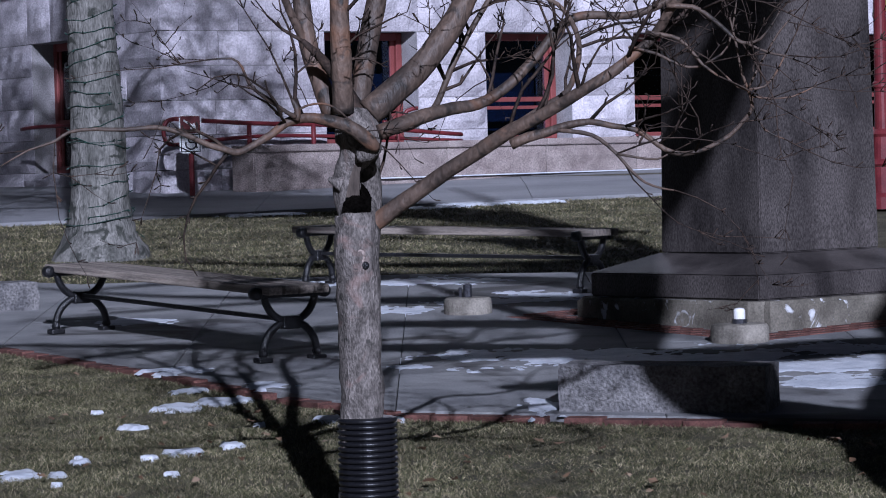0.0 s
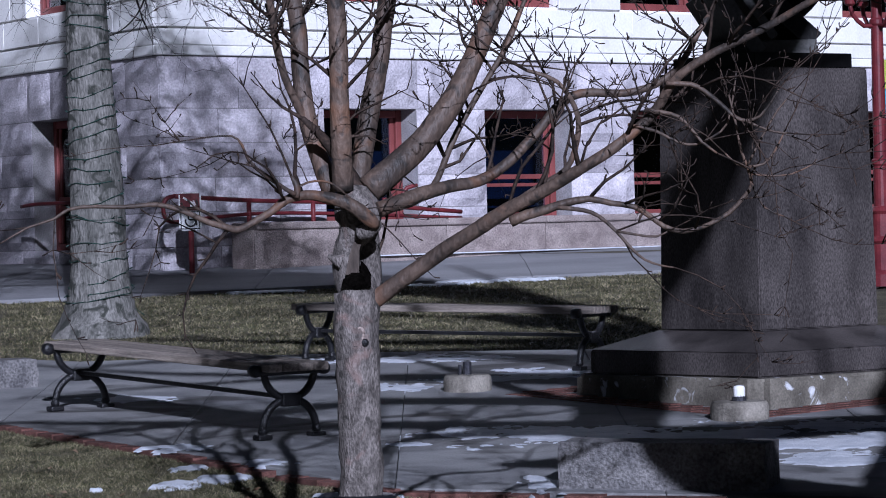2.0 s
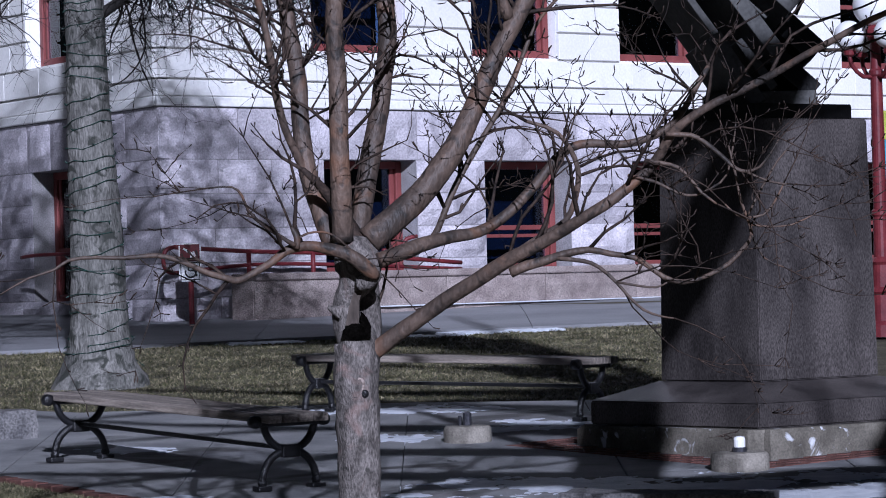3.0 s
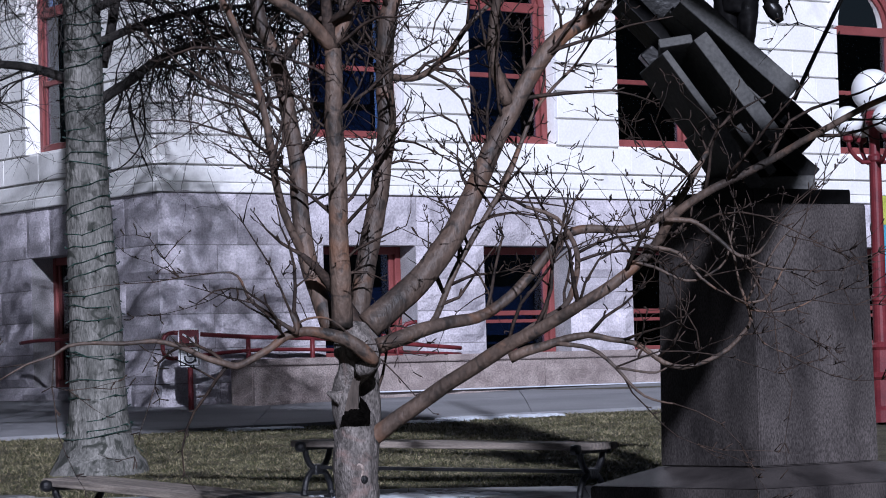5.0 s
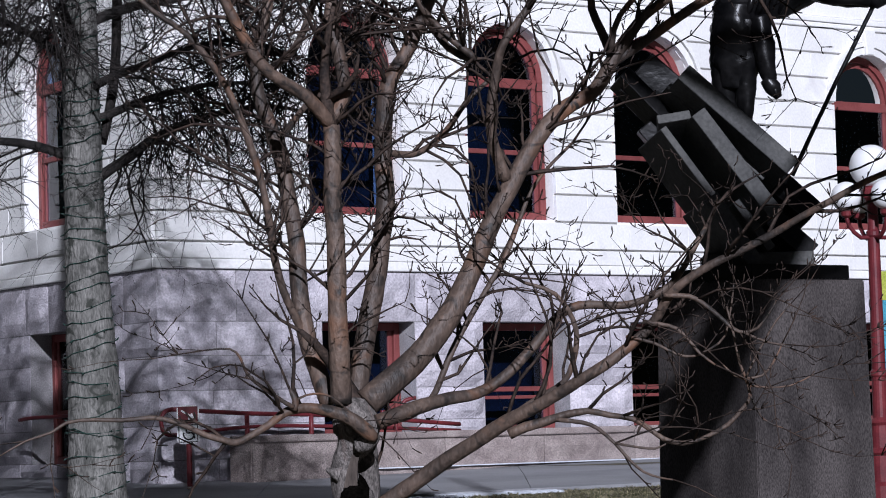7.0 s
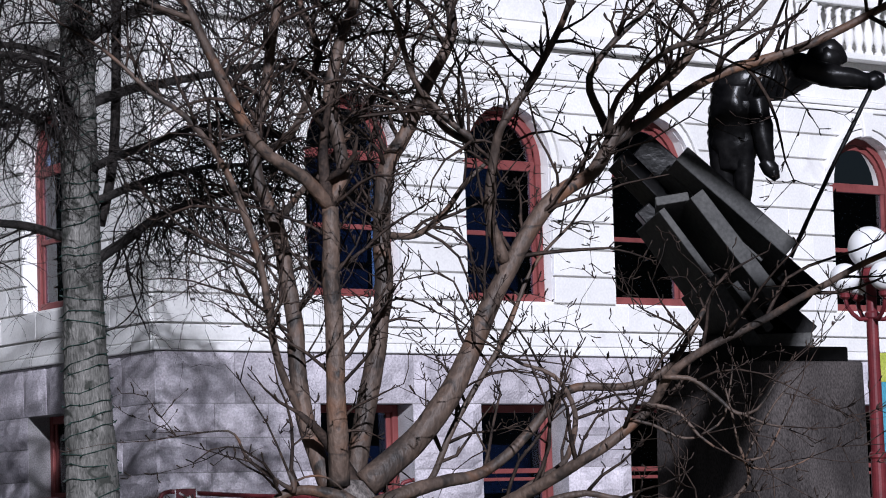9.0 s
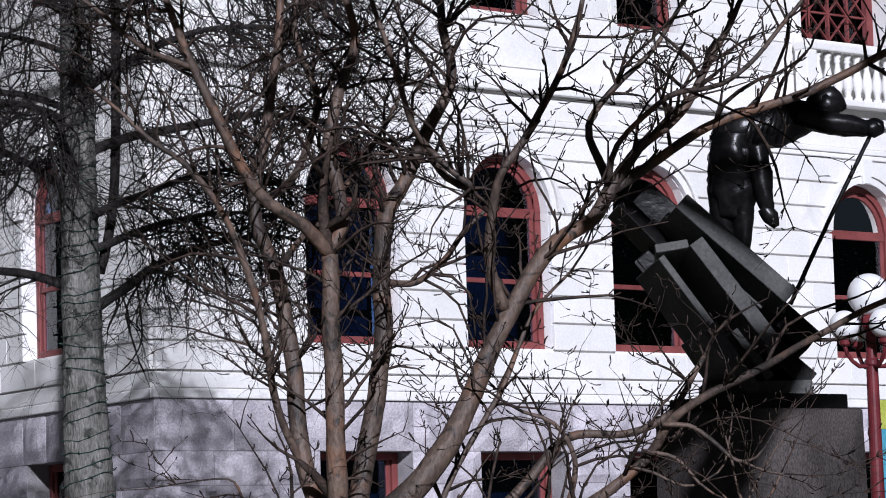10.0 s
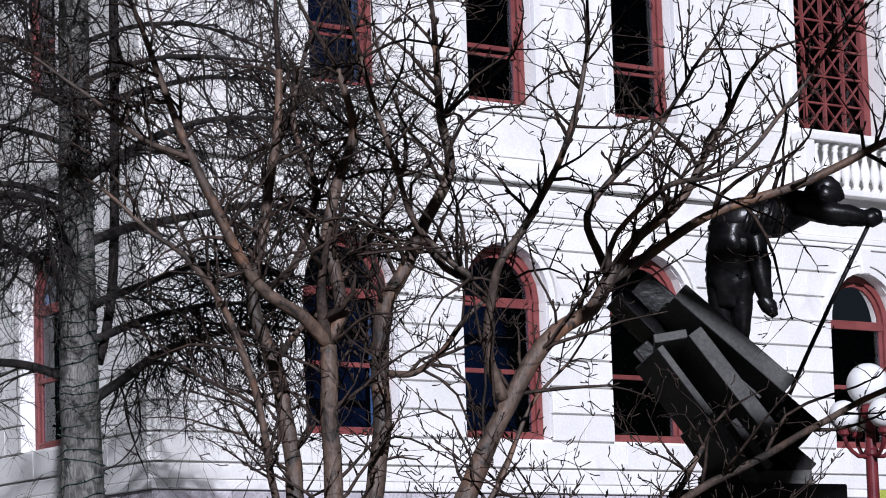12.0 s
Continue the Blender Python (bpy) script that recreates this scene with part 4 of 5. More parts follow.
bough("back_stem", (0.029, 0.05, 1.195, 0.0487), (0.039, 0.12, 1.360, 0.0490), (0.032, 0.10, 1.494, 0.0489), (0.025, 0.06, 1.605, 0.0443))
bough("far_right", (1.071, 0.35, 3.039, 0.0227), (1.262, 0.40, 3.168, 0.0205), (1.474, 0.40, 3.296, 0.0194), (1.824, 0.40, 3.406, 0.0182), (2.012, 0.40, 3.486, 0.0171), (2.319, 0.40, 3.628, 0.0148))
bough("fan_right", (1.062, 0.30, 3.076, 0.0158), (1.099, 0.25, 3.206, 0.0112), (1.308, 0.20, 3.398, 0.0112), (1.550, 0.10, 3.443, 0.0100), (1.811, 0.10, 3.709, 0.0089), (2.053, 0.10, 4.023, 0.0067))
bough("fan_left", (-0.340, 0.25, 3.032, 0.0180), (-0.208, 0.40, 3.150, 0.0159), (-0.112, 0.50, 3.464, 0.0138), (-0.200, 0.60, 3.789, 0.0116), (-0.145, 0.60, 4.073, 0.0092))
bough("tip_left", (-0.552, -0.40, 3.473, 0.0128), (-0.735, -0.50, 3.549, 0.0095), (-0.935, -0.60, 3.711, 0.0073), (-1.124, -0.60, 3.846, 0.0052))
bough("low_right", (0.044, 0.0, 1.257, 0.0353), (0.324, -0.1, 1.443, 0.0305), (0.523, -0.2, 1.564, 0.0291), (0.718, -0.3, 1.665, 0.0241), (0.954, -0.4, 1.8, 0.0207), (1.129, -0.4, 1.934, 0.0192), (1.233, -0.5, 2.086, 0.0175), (1.524, -0.6, 2.231, 0.0148), (1.726, -0.7, 2.34, 0.013), (2.051, -0.8, 2.493, 0.0099))
bough("mid_right", (0.088, -0.05, 1.614, 0.0329), (0.332, 0.10, 1.693, 0.0267), (0.512, 0.20, 1.732, 0.0224), (0.697, 0.25, 1.880, 0.0202), (0.862, 0.30, 2.047, 0.0181), (1.115, 0.35, 2.060, 0.0159), (1.276, 0.35, 2.139, 0.0136), (1.424, 0.40, 2.366, 0.0102))
bough("big_right", (0.045, 0.00, 1.693, 0.0551), (0.259, 0.10, 1.877, 0.0511), (0.398, 0.15, 2.065, 0.0469), (0.506, 0.20, 2.277, 0.0426), (0.603, 0.25, 2.481, 0.0382), (0.809, 0.30, 2.801, 0.0339), (0.998, 0.35, 2.933, 0.0295), (1.083, 0.35, 3.068, 0.0295), (1.195, 0.40, 3.221, 0.0205), (1.378, 0.45, 3.374, 0.0183), (1.519, 0.50, 3.612, 0.0149), (1.670, 0.50, 3.878, 0.0103))
bough("big_right_fork", (1.071, 0.35, 3.053, 0.0227), (1.028, 0.40, 3.180, 0.0182), (0.997, 0.40, 3.321, 0.0148), (1.116, 0.45, 3.487, 0.0126), (1.288, 0.50, 3.654, 0.0103), (1.462, 0.50, 3.932, 0.0080))
bough("upright_fork", (0.625, 0.25, 2.570, 0.0270), (0.573, 0.20, 2.737, 0.0224), (0.584, 0.15, 2.935, 0.0201), (0.622, 0.10, 3.086, 0.0178), (0.740, 0.10, 3.252, 0.0156), (0.857, 0.05, 3.456, 0.0133), (0.941, 0.00, 3.671, 0.0110), (1.007, 0.00, 3.942, 0.0088))
bough("centre", (-0.053, -0.05, 1.695, 0.0439), (-0.054, -0.10, 1.979, 0.0394), (-0.056, -0.10, 2.308, 0.0372), (-0.059, -0.12, 2.592, 0.0349), (-0.059, -0.12, 2.769, 0.0328))
bough("centre_left", (-0.059, -0.12, 2.769, 0.0284), (-0.145, -0.20, 2.874, 0.0260), (-0.307, -0.30, 2.981, 0.0237), (-0.412, -0.35, 3.170, 0.0214), (-0.541, -0.40, 3.461, 0.0181), (-0.629, -0.45, 3.685, 0.0138), (-0.713, -0.50, 3.946, 0.0106))
bough("centre_right", (-0.052, -0.12, 2.791, 0.0284), (-0.003, -0.10, 2.903, 0.0262), (-0.030, -0.05, 3.087, 0.0264), (-0.053, -0.05, 3.211, 0.0242), (-0.004, 0.00, 3.430, 0.0220), (0.063, 0.05, 3.640, 0.0177), (0.007, 0.05, 3.892, 0.0133))
bough("upright", (-0.001, 0.10, 1.707, 0.0445), (0.080, 0.15, 2.119, 0.0402), (0.132, 0.20, 2.412, 0.0370), (0.135, 0.25, 2.710, 0.0360), (0.156, 0.25, 2.948, 0.0337), (0.239, 0.30, 3.100, 0.0294), (0.319, 0.30, 3.270, 0.0271), (0.446, 0.35, 3.516, 0.0227), (0.419, 0.40, 3.735, 0.0182), (0.399, 0.40, 4.040, 0.0137))
bough("left", (-0.100, 0.05, 1.687, 0.0398), (-0.189, 0.10, 1.991, 0.0367), (-0.220, 0.15, 2.329, 0.0346), (-0.253, 0.20, 2.603, 0.0314), (-0.306, 0.25, 2.792, 0.0292), (-0.364, 0.25, 2.999, 0.0270), (-0.313, 0.30, 3.325, 0.0226), (-0.259, 0.30, 3.646, 0.0181), (-0.240, 0.30, 3.947, 0.0136))
bough("left_thin", (-0.184, 0.10, 1.946, 0.0178), (-0.283, 0.00, 2.188, 0.0154), (-0.321, -0.10, 2.492, 0.0142), (-0.391, -0.15, 2.755, 0.0142), (-0.481, -0.20, 2.961, 0.0130), (-0.594, -0.25, 3.113, 0.0119), (-0.718, -0.30, 3.209, 0.0097), (-0.909, -0.30, 3.390, 0.0065))
bough("steep_right", (0.152, 0.10, 1.625, 0.0178), (0.287, 0.30, 1.690, 0.0136), (0.407, 0.40, 1.939, 0.0125), (0.613, 0.45, 2.277, 0.0103), (0.738, 0.50, 2.553, 0.0080), (0.906, 0.50, 2.732, 0.0057))
bough("low_up", (0.599, -0.25, 1.609, 0.0151), (0.722, -0.20, 1.693, 0.0130), (0.837, -0.10, 1.778, 0.0120), (0.869, 0.00, 1.956, 0.0110), (0.800, 0.10, 2.096, 0.0089), (0.679, 0.10, 2.144, 0.0067))
bough("side_left", (0.135, 0.25, 2.698, 0.0157), (0.270, 0.40, 2.697, 0.0137), (0.387, 0.50, 2.795, 0.0126), (0.499, 0.60, 2.942, 0.0104), (0.666, 0.60, 3.077, 0.0069))
bough("back_left", (-0.291, 0.25, 2.746, 0.0157), (-0.125, 0.50, 2.974, 0.0115), (0.064, 0.60, 3.214, 0.0104), (0.263, 0.60, 3.609, 0.0081), (0.181, 0.60, 3.992, 0.0058))
bough("crossing", (0.312, 0.30, 3.259, 0.0181), (0.410, 0.20, 3.105, 0.0157), (0.508, 0.10, 3.044, 0.0144), (0.302, 0.10, 3.254, 0.0133), (0.200, 0.00, 3.559, 0.0110), (0.099, 0.00, 3.925, 0.0088))
bough("low_left", (0.08, -0.15, 1.552, 0.0174), (0.053, -0.165, 1.575, 0.0283), (0.017, -0.179, 1.61, 0.0282), (-0.025, -0.194, 1.64, 0.026), (-0.085, -0.208, 1.661, 0.0238), (-0.138, -0.223, 1.673, 0.0216), (-0.181, -0.237, 1.678, 0.0195), (-0.224, -0.252, 1.675, 0.0194), (-0.271, -0.267, 1.659, 0.0173), (-0.321, -0.281, 1.619, 0.0151), (-0.375, -0.296, 1.584, 0.014), (-0.429, -0.31, 1.553, 0.0129), (-0.46, -0.325, 1.55, 0.014), (-0.501, -0.34, 1.566, 0.0129), (-0.553, -0.354, 1.584, 0.0118), (-0.616, -0.369, 1.614, 0.0107), (-0.678, -0.383, 1.637, 0.01), (-0.74, -0.398, 1.651, 0.0096), (-0.803, -0.412, 1.649, 0.009), (-0.866, -0.427, 1.646, 0.0085), (-0.97, -0.442, 1.651, 0.0074), (-1.075, -0.456, 1.645, 0.0064), (-1.127, -0.471, 1.613, 0.0055), (-1.222, -0.485, 1.582, 0.0042), (-1.327, -0.5, 1.529, 0.0025))
bough("pruned_stub", (-0.229, -0.28, 1.67, 0.0151), (-0.221, -0.28, 1.705, 0.0129), (-0.231, -0.28, 1.733, 0.0108), (-0.242, -0.28, 1.753, 0.0054))
bough("low_left_fork", (-0.232, -0.29, 1.683, 0.0108), (-0.257, -0.306, 1.699, 0.0086), (-0.294, -0.321, 1.728, 0.0073), (-0.34, -0.337, 1.761, 0.0064), (-0.397, -0.353, 1.818, 0.006), (-0.42, -0.369, 1.872, 0.0051), (-0.461, -0.384, 1.907, 0.0043), (-0.554, -0.4, 1.9, 0.0032))
bough("thin_shoot", (-0.217, -0.28, 1.709, 0.0054), (-0.179, -0.26, 1.725, 0.0043), (-0.125, -0.24, 1.729, 0.0043), (-0.079, -0.22, 1.715, 0.0043), (-0.037, -0.2, 1.679, 0.0043))
bough("loop_right", (0.597, -0.25, 1.549, 0.0216), (0.662, -0.265, 1.575, 0.0194), (0.727, -0.279, 1.592, 0.0172), (0.803, -0.294, 1.618, 0.0151), (0.889, -0.309, 1.632, 0.0129), (0.973, -0.324, 1.613, 0.0112), (1.058, -0.338, 1.601, 0.0107), (1.12, -0.353, 1.561, 0.0107), (1.171, -0.368, 1.521, 0.0098), (1.244, -0.382, 1.497, 0.0096), (1.329, -0.397, 1.518, 0.0085), (1.415, -0.412, 1.567, 0.0085), (1.468, -0.426, 1.625, 0.0081), (1.496, -0.441, 1.671, 0.0072), (1.48, -0.456, 1.741, 0.0064), (1.459, -0.471, 1.794, 0.0055), (1.44, -0.485, 1.9, 0.0047), (1.417, -0.5, 2.007, 0.0032))
bough("loop_drop", (0.768, -0.35, 1.601, 0.0086), (0.863, -0.371, 1.59, 0.0086), (0.925, -0.393, 1.566, 0.0075), (0.986, -0.414, 1.511, 0.0064), (1.036, -0.436, 1.446, 0.006), (1.087, -0.457, 1.398, 0.0051), (1.148, -0.479, 1.375, 0.0042), (1.195, -0.5, 1.366, 0.0032))
bough("loop_spur", (0.986, -0.42, 1.511, 0.0053), (1.07, -0.43, 1.494, 0.0047), (1.133, -0.44, 1.486, 0.0043), (1.175, -0.45, 1.501, 0.003))
bough("end_fan", (1.179, -0.5, 2.052, 0.0106), (1.273, -0.512, 2.048, 0.0095), (1.334, -0.525, 2.014, 0.0089), (1.395, -0.537, 1.959, 0.0084), (1.435, -0.55, 1.919, 0.0074), (1.475, -0.562, 1.903, 0.0063), (1.527, -0.575, 1.916, 0.0053), (1.569, -0.588, 1.967, 0.0042), (1.595, -0.6, 2.014, 0.0029))
bough("end_fan_tip", (1.471, -0.56, 1.903, 0.0055), (1.526, -0.573, 1.874, 0.0046), (1.576, -0.587, 1.855, 0.0042), (1.621, -0.6, 1.849, 0.0029))
bough("end_mid", (1.105, -0.45, 1.954, 0.0089), (1.168, -0.46, 1.945, 0.0081), (1.23, -0.47, 1.928, 0.0074), (1.281, -0.48, 1.873, 0.0064), (1.31, -0.49, 1.83, 0.0059), (1.361, -0.5, 1.786, 0.0038))
bough("end_low", (1.041, -0.42, 1.904, 0.0064), (1.146, -0.431, 1.873, 0.006), (1.229, -0.443, 1.829, 0.0055), (1.292, -0.454, 1.821, 0.0051), (1.355, -0.466, 1.851, 0.0047), (1.409, -0.477, 1.902, 0.0042), (1.438, -0.489, 2.028, 0.0036), (1.445, -0.5, 2.091, 0.0027))
bough("loop_tip", (1.48, -0.5, 1.736, 0.0051), (1.539, -0.5, 1.745, 0.0047), (1.583, -0.5, 1.79, 0.0042), (1.619, -0.5, 1.857, 0.003))
bough("loop_tip", (1.488, -0.5, 1.729, 0.0047), (1.434, -0.5, 1.746, 0.0042), (1.392, -0.5, 1.785, 0.003))
bough("loop_tip", (1.486, -0.5, 1.674, 0.0047), (1.534, -0.5, 1.58, 0.0038), (1.607, -0.5, 1.542, 0.0025))
bough("loop_tip", (1.489, -0.5, 1.708, 0.0042), (1.559, -0.5, 1.7, 0.0036), (1.644, -0.5, 1.704, 0.0032), (1.73, -0.5, 1.743, 0.0023))
bough("loop_tip", (1.48, -0.5, 1.746, 0.0047), (1.532, -0.5, 1.834, 0.0042), (1.599, -0.5, 1.938, 0.0036), (1.658, -0.5, 2.004, 0.0023))


def front_tree():
    rng = random.Random(11)
    base = Vector((-0.32, 12.3, GRADE * 12.3))
    t = thing("ornamental_tree", Matrix.Translation(base), "small bare ornamental tree with a smooth grey-brown trunk and spreading limbs", "tree")
    v, f = [], []
    p, r = glide([Vector(q[:3]) for q in TRUNK], [q[3] for q in TRUNK], 0.03)
    sweep(v, f, p, r, 24, wobble=0.15)
    from_lists("trunk", v, f, GREYBARK, t, "grey scaly trunk", smooth=True)
    # a black bead set in the bark; its colour supplies the hole's shade
    sp = [(0.016 * math.sin(math.pi * i / 8) + 0.001, -0.018 * math.cos(math.pi * i / 8)) for i in range(9)]
    part("knot_hole", lathe(sp, 12), IRON, t, "knot hole, its shade given by a black bead", m=Matrix.Translation((0.016, -0.078, 1.10)), smooth=True)
    for rows in (((-0.065, -0.03, 1.416, 0.031), (-0.093, -0.03, 1.427, 0.018), (-0.119, -0.03, 1.441, 0.006)),
                 ((0.010, -0.09, 1.525, 0.030), (0.045, -0.11, 1.537, 0.034), (0.076, -0.13, 1.553, 0.024), (0.092, -0.13, 1.564, 0.008))):
        v, f = [], []
        q, r = glide([Vector(k[:3]) for k in rows], [k[3] for k in rows], 0.01)
        sweep(v, f, q, r, 12, wobble=0.18)
        from_lists("bark_knob", v, f, GREYBARK, t, smooth=True)

    def gouge(name, outline, y0, y1, mat, label):
        """A ragged wound in the trunk: an outline in x and z, given depth."""
        bm = bmesh.new()
        front = [bm.verts.new((x, y0, z)) for x, z in outline]
        rear = [bm.verts.new((x, y1, z)) for x, z in outline]
        for i in range(len(outline)):
            j = (i + 1) % len(outline)
            bm.faces.new((front[i], front[j], rear[j], rear[i]))
        bm.faces.new(front), bm.faces.new(rear)
        part(name, bm, mat, t, label)

    # the hollow is no recess: its inner shade is painted near-black
    gouge("hollow", [(-0.068, 1.315), (-0.061, 1.348), (-0.027, 1.373), (0.012, 1.372), (0.009, 1.418), (0.030, 1.394), (0.047, 1.358), (0.046, 1.314), (-0.011, 1.306)], -0.088, 0.06, HOLLOWSHADE, "hollow below the fork, its deep shade painted near-black")
    gouge("torn_wood", [(-0.052, 1.365), (-0.035, 1.437), (-0.016, 1.491), (0.020, 1.508), (0.005, 1.458), (0.001, 1.368)], -0.062, 0.04, TORN, "bare brown torn wood")
    v, f = [], []
    ring = [Vector((-0.002 + 0.016 * math.cos(k * 0.524), -0.084, 1.135 + 0.024 * math.sin(k * 0.524))) for k in range(13)]
    sweep(v, f, ring, [0.006] * 13, 6)
    from_lists("scar_ring", v, f, PALEWOOD, t, "pale healed pruning scar", smooth=True)
    tv, tf = [], []
    for name, rows in BOUGHS:
        v, f = [], []
        p, r = glide([Vector(q[:3]) for q in rows], [q[3] for q in rows], 0.04)
        p = [q + noise.noise_vector(q * 5) * 0.008 for q in p]
        sweep(v, f, p, r, 12, wobble=0.10)
        from_lists("limb", v, f, GREYBARK if name == "back_stem" else BARK, t, smooth=True)
        # side shoots along the limb
        total = sum((a - b).length for a, b in zip(p, p[1:]))
        for _ in range(int(total * (5 if p[len(p) // 2].z < 2.1 else 14))):
            i = rng.randint(max(1, int(len(p) * 0.22)), len(p) - 1)
            a = (p[i] - p[i - 1]).normalized()
            s = Vector((rng.uniform(-1, 1), rng.uniform(-1, 1), rng.uniform(-0.3, 1.4)))
            s = (s - a * s.dot(a)).normalized()
            grow(tv, tf, p[i], a * 0.7 + s, rng.uniform(0.15, 0.75), min(r[i] * 0.6, rng.uniform(0.0055, 0.0105)), 1 if rng.random() < 0.6 else 2, rng, 0.0, True, (1, 3), 4, 1.3)
        grow(tv, tf, p[-1], p[-1] - p[-2], 0.5, r[-1], 2, rng, 0.0, True, (1, 2), 5, 0.9)
    tw = from_lists("twig_mass", tv, tf, TWIG, t, smooth=True)
    tagged(tw, kind="stuff")
    # corrugated guard: one rib after another
    g = thing("trunk_guard", Matrix.Translation(base + Vector((0.005, 0, 0))), "black corrugated plastic guard round the tree trunk", "trunk guard")
    prof = [(0.104, 0.0), (0.106, 0.0005), (0.1135, 0.003), (0.118, 0.0075), (0.118, 0.0135), (0.1135, 0.018), (0.106, 0.021), (0.104, 0.0222)]
    first = part("rib", lathe(prof, 32), PLASTIC, g, m=Matrix.Translation((0, 0, -0.05)), smooth=True)
    for i in range(1, 25):
        link_mesh("rib", first.data, None, g, m=Matrix.Translation((0, 0, -0.05 + 0.0222 * i)))


front_tree()


def street_tree(x, y, trunk_r, height, lean, label, limbs, seed_no, lights, twigginess=1.0, name="shade_tree", bow=0.55, spine=(), arms=()):
    rng = random.Random(seed_no)
    base = Vector((x, y, ground_z(y)))
    t = thing(name, Matrix.Translation(base), label, "tree")
    line = [Vector((0, 0, -0.1)), Vector((0, 0, 0.12)), Vector((lean * 0.1, 0, 0.6)), Vector((lean * 0.4, 0, 2.0)), Vector((lean, 0, 4.2)), Vector((lean * 1.65, 0, 6.5)), Vector((lean * 2.4, 0.1, height))]
    rad = [trunk_r * 1.75, trunk_r * 1.4, trunk_r, trunk_r * 0.88, trunk_r * 0.68, trunk_r * 0.5, trunk_r * 0.2]
    if spine:
        line, rad = [Vector((dx, 0, z)) for dx, z, _ in spine], [trunk_r * k for _, _, k in spine]
    p, r = glide(line, rad, 0.08)
    v, f = [], []
    sweep(v, f, p, r, 28, wobble=0.07)
    from_lists("trunk", v, f, FURROWED, t, smooth=True)
    tv, tf = [], []
    for z, az, length, rise, rr in limbs:
        i = min(range(len(p)), key=lambda k: abs(p[k].z - z))
        a = radians(az)
        d = Vector((math.cos(a), math.sin(a), rise))
        q = [p[i]]
        rr = rr * ((0.72 if z < 5.4 else 0.5) if lights else 1.0)
        rads = [rr]
        n = int(length / 0.25)
        for k in range(n):
            d = (d + Vector((rng.uniform(-1, 1), rng.uniform(-1, 1), rng.uniform(-1, 1))) * 0.13 + Vector((0, 0, -bow * rise * 0.25))).normalized()
            q.append(q[-1] + d * 0.25)
            rads.append(rr * (1 - 0.8 * (k + 1) / n))
        qq, rq = glide(q, rads, 0.08)
        v, f = [], []
        sweep(v, f, qq, rq, 9, wobble=0.1)
        from_lists("limb", v, f, BOUGHBARK, t, smooth=True)
        for _ in range(int(length * 20 * twigginess * (1.0 if z < 5.4 else 0.55))):
            k = rng.randint(len(qq) // 6, len(qq) - 1)
            s = Vector((rng.uniform(-1, 1), rng.uniform(-1, 1), rng.uniform(-1.4, 0.6)))
            a2 = (qq[k] - qq[k - 1]).normalized()
            grow(tv, tf, qq[k], a2 * 0.6 + s, rng.uniform(0.4, 1.5), rng.uniform(0.006, 0.013), 2, rng, 0.10, False, (3, 5), 4, 0.85)
    for rows in arms:
        qq, rq = glide([Vector(q[:3]) for q in rows], [q[3] for q in rows], 0.15)
        qq = [q + noise.noise_vector(q * 1.7) * 0.06 for q in qq]
        v, f = [], []
        sweep(v, f, qq, rq, 10, wobble=0.1)
        from_lists("limb", v, f, BOUGHBARK, t, smooth=True)
        for _ in range(len(qq) // 2):
            k = rng.randint(len(qq) // 4, len(qq) - 1)
            s = Vector((rng.uniform(-1, 1), rng.uniform(-1, 1), rng.uniform(-1, 1)))
            grow(tv, tf, qq[k], s + (qq[k] - qq[k - 1]).normalized() * 0.5, rng.uniform(0.5, 1.3), rng.uniform(0.008, 0.02), 2, rng, 0.0, False, (3, 5), 4, 0.7)
    tagged(from_lists("twig_mass", tv, tf, DARKTWIG, t, smooth=True), kind="stuff")
    if lights:
        v, f = [], []
        turns, pts = 42, []
        for k in range(turns * 14):
            u = k / (turns * 14)
            z = 0.18 + 5.6 * u
            i = min(range(len(p)), key=lambda j: abs(p[j].z - z))
            a = 2 * math.pi * k / 14
            R = r[i] + 0.008
            pts.append(Vector((p[i].x + R * math.cos(a), p[i].y + R * math.sin(a), z + 0.045 * math.sin(a + 5 * noise.noise(Vector((k * 0.02, 3, 0)))) + 0.008 * math.sin(5 * a) + 0.13 * noise.noise(Vector((k * 0.045, 0, 0))) + 0.02 * noise.noise(Vector((k * 0.6, 7, 0))))))
        sweep(v, f, pts, [0.0048] * len(pts), 4)
        bulbs_at = pts[::3]
        s = from_lists("light_string", v, f, WIRE, None, m=Matrix.Translation(base))
        tagged(s, "dark green string of fairy lights wound round the trunk", "string lights")
        bv, bf = [], []
        for q in bulbs_at:
            o = Vector((q.x, q.y, 0)).normalized()
            e = (o + Vector((rng.uniform(-0.6, 0.6), rng.uniform(-0.6, 0.6), rng.uniform(-0.8, 0.8)))).normalized()
            sweep(bv, bf, [q, q + e * 0.016, q + e * 0.034], [0.006, 0.007, 0.002], 5)
        tagged(from_lists("bulb_mass", bv, bf, WIRE, s), kind="stuff")
    return t


FAR_BOUGHS = [(3.15, -5, 2.4, 0.75, 0.075), (3.4, 185, 2.2, 0.6, 0.07), (3.8, 30, 2.4, 0.5, 0.06), (4.0, -25, 2.4, 0.6, 0.06), (4.3, 160, 2.4, 0.6, 0.06), (4.6, 10, 3.0, 0.6, 0.07),
              (4.9, 205, 2.4, 0.6, 0.05), (5.2, -15, 2.8, 0.7, 0.06), (5.5, 170, 2.6, 0.7, 0.06), (5.8, 20, 2.8, 0.7, 0.07), (6.1, -20, 2.6, 0.6, 0.06), (6.3, 150, 2.4, 0.8, 0.05), (6.6, 190, 2.4, 0.8, 0.05),
              ]
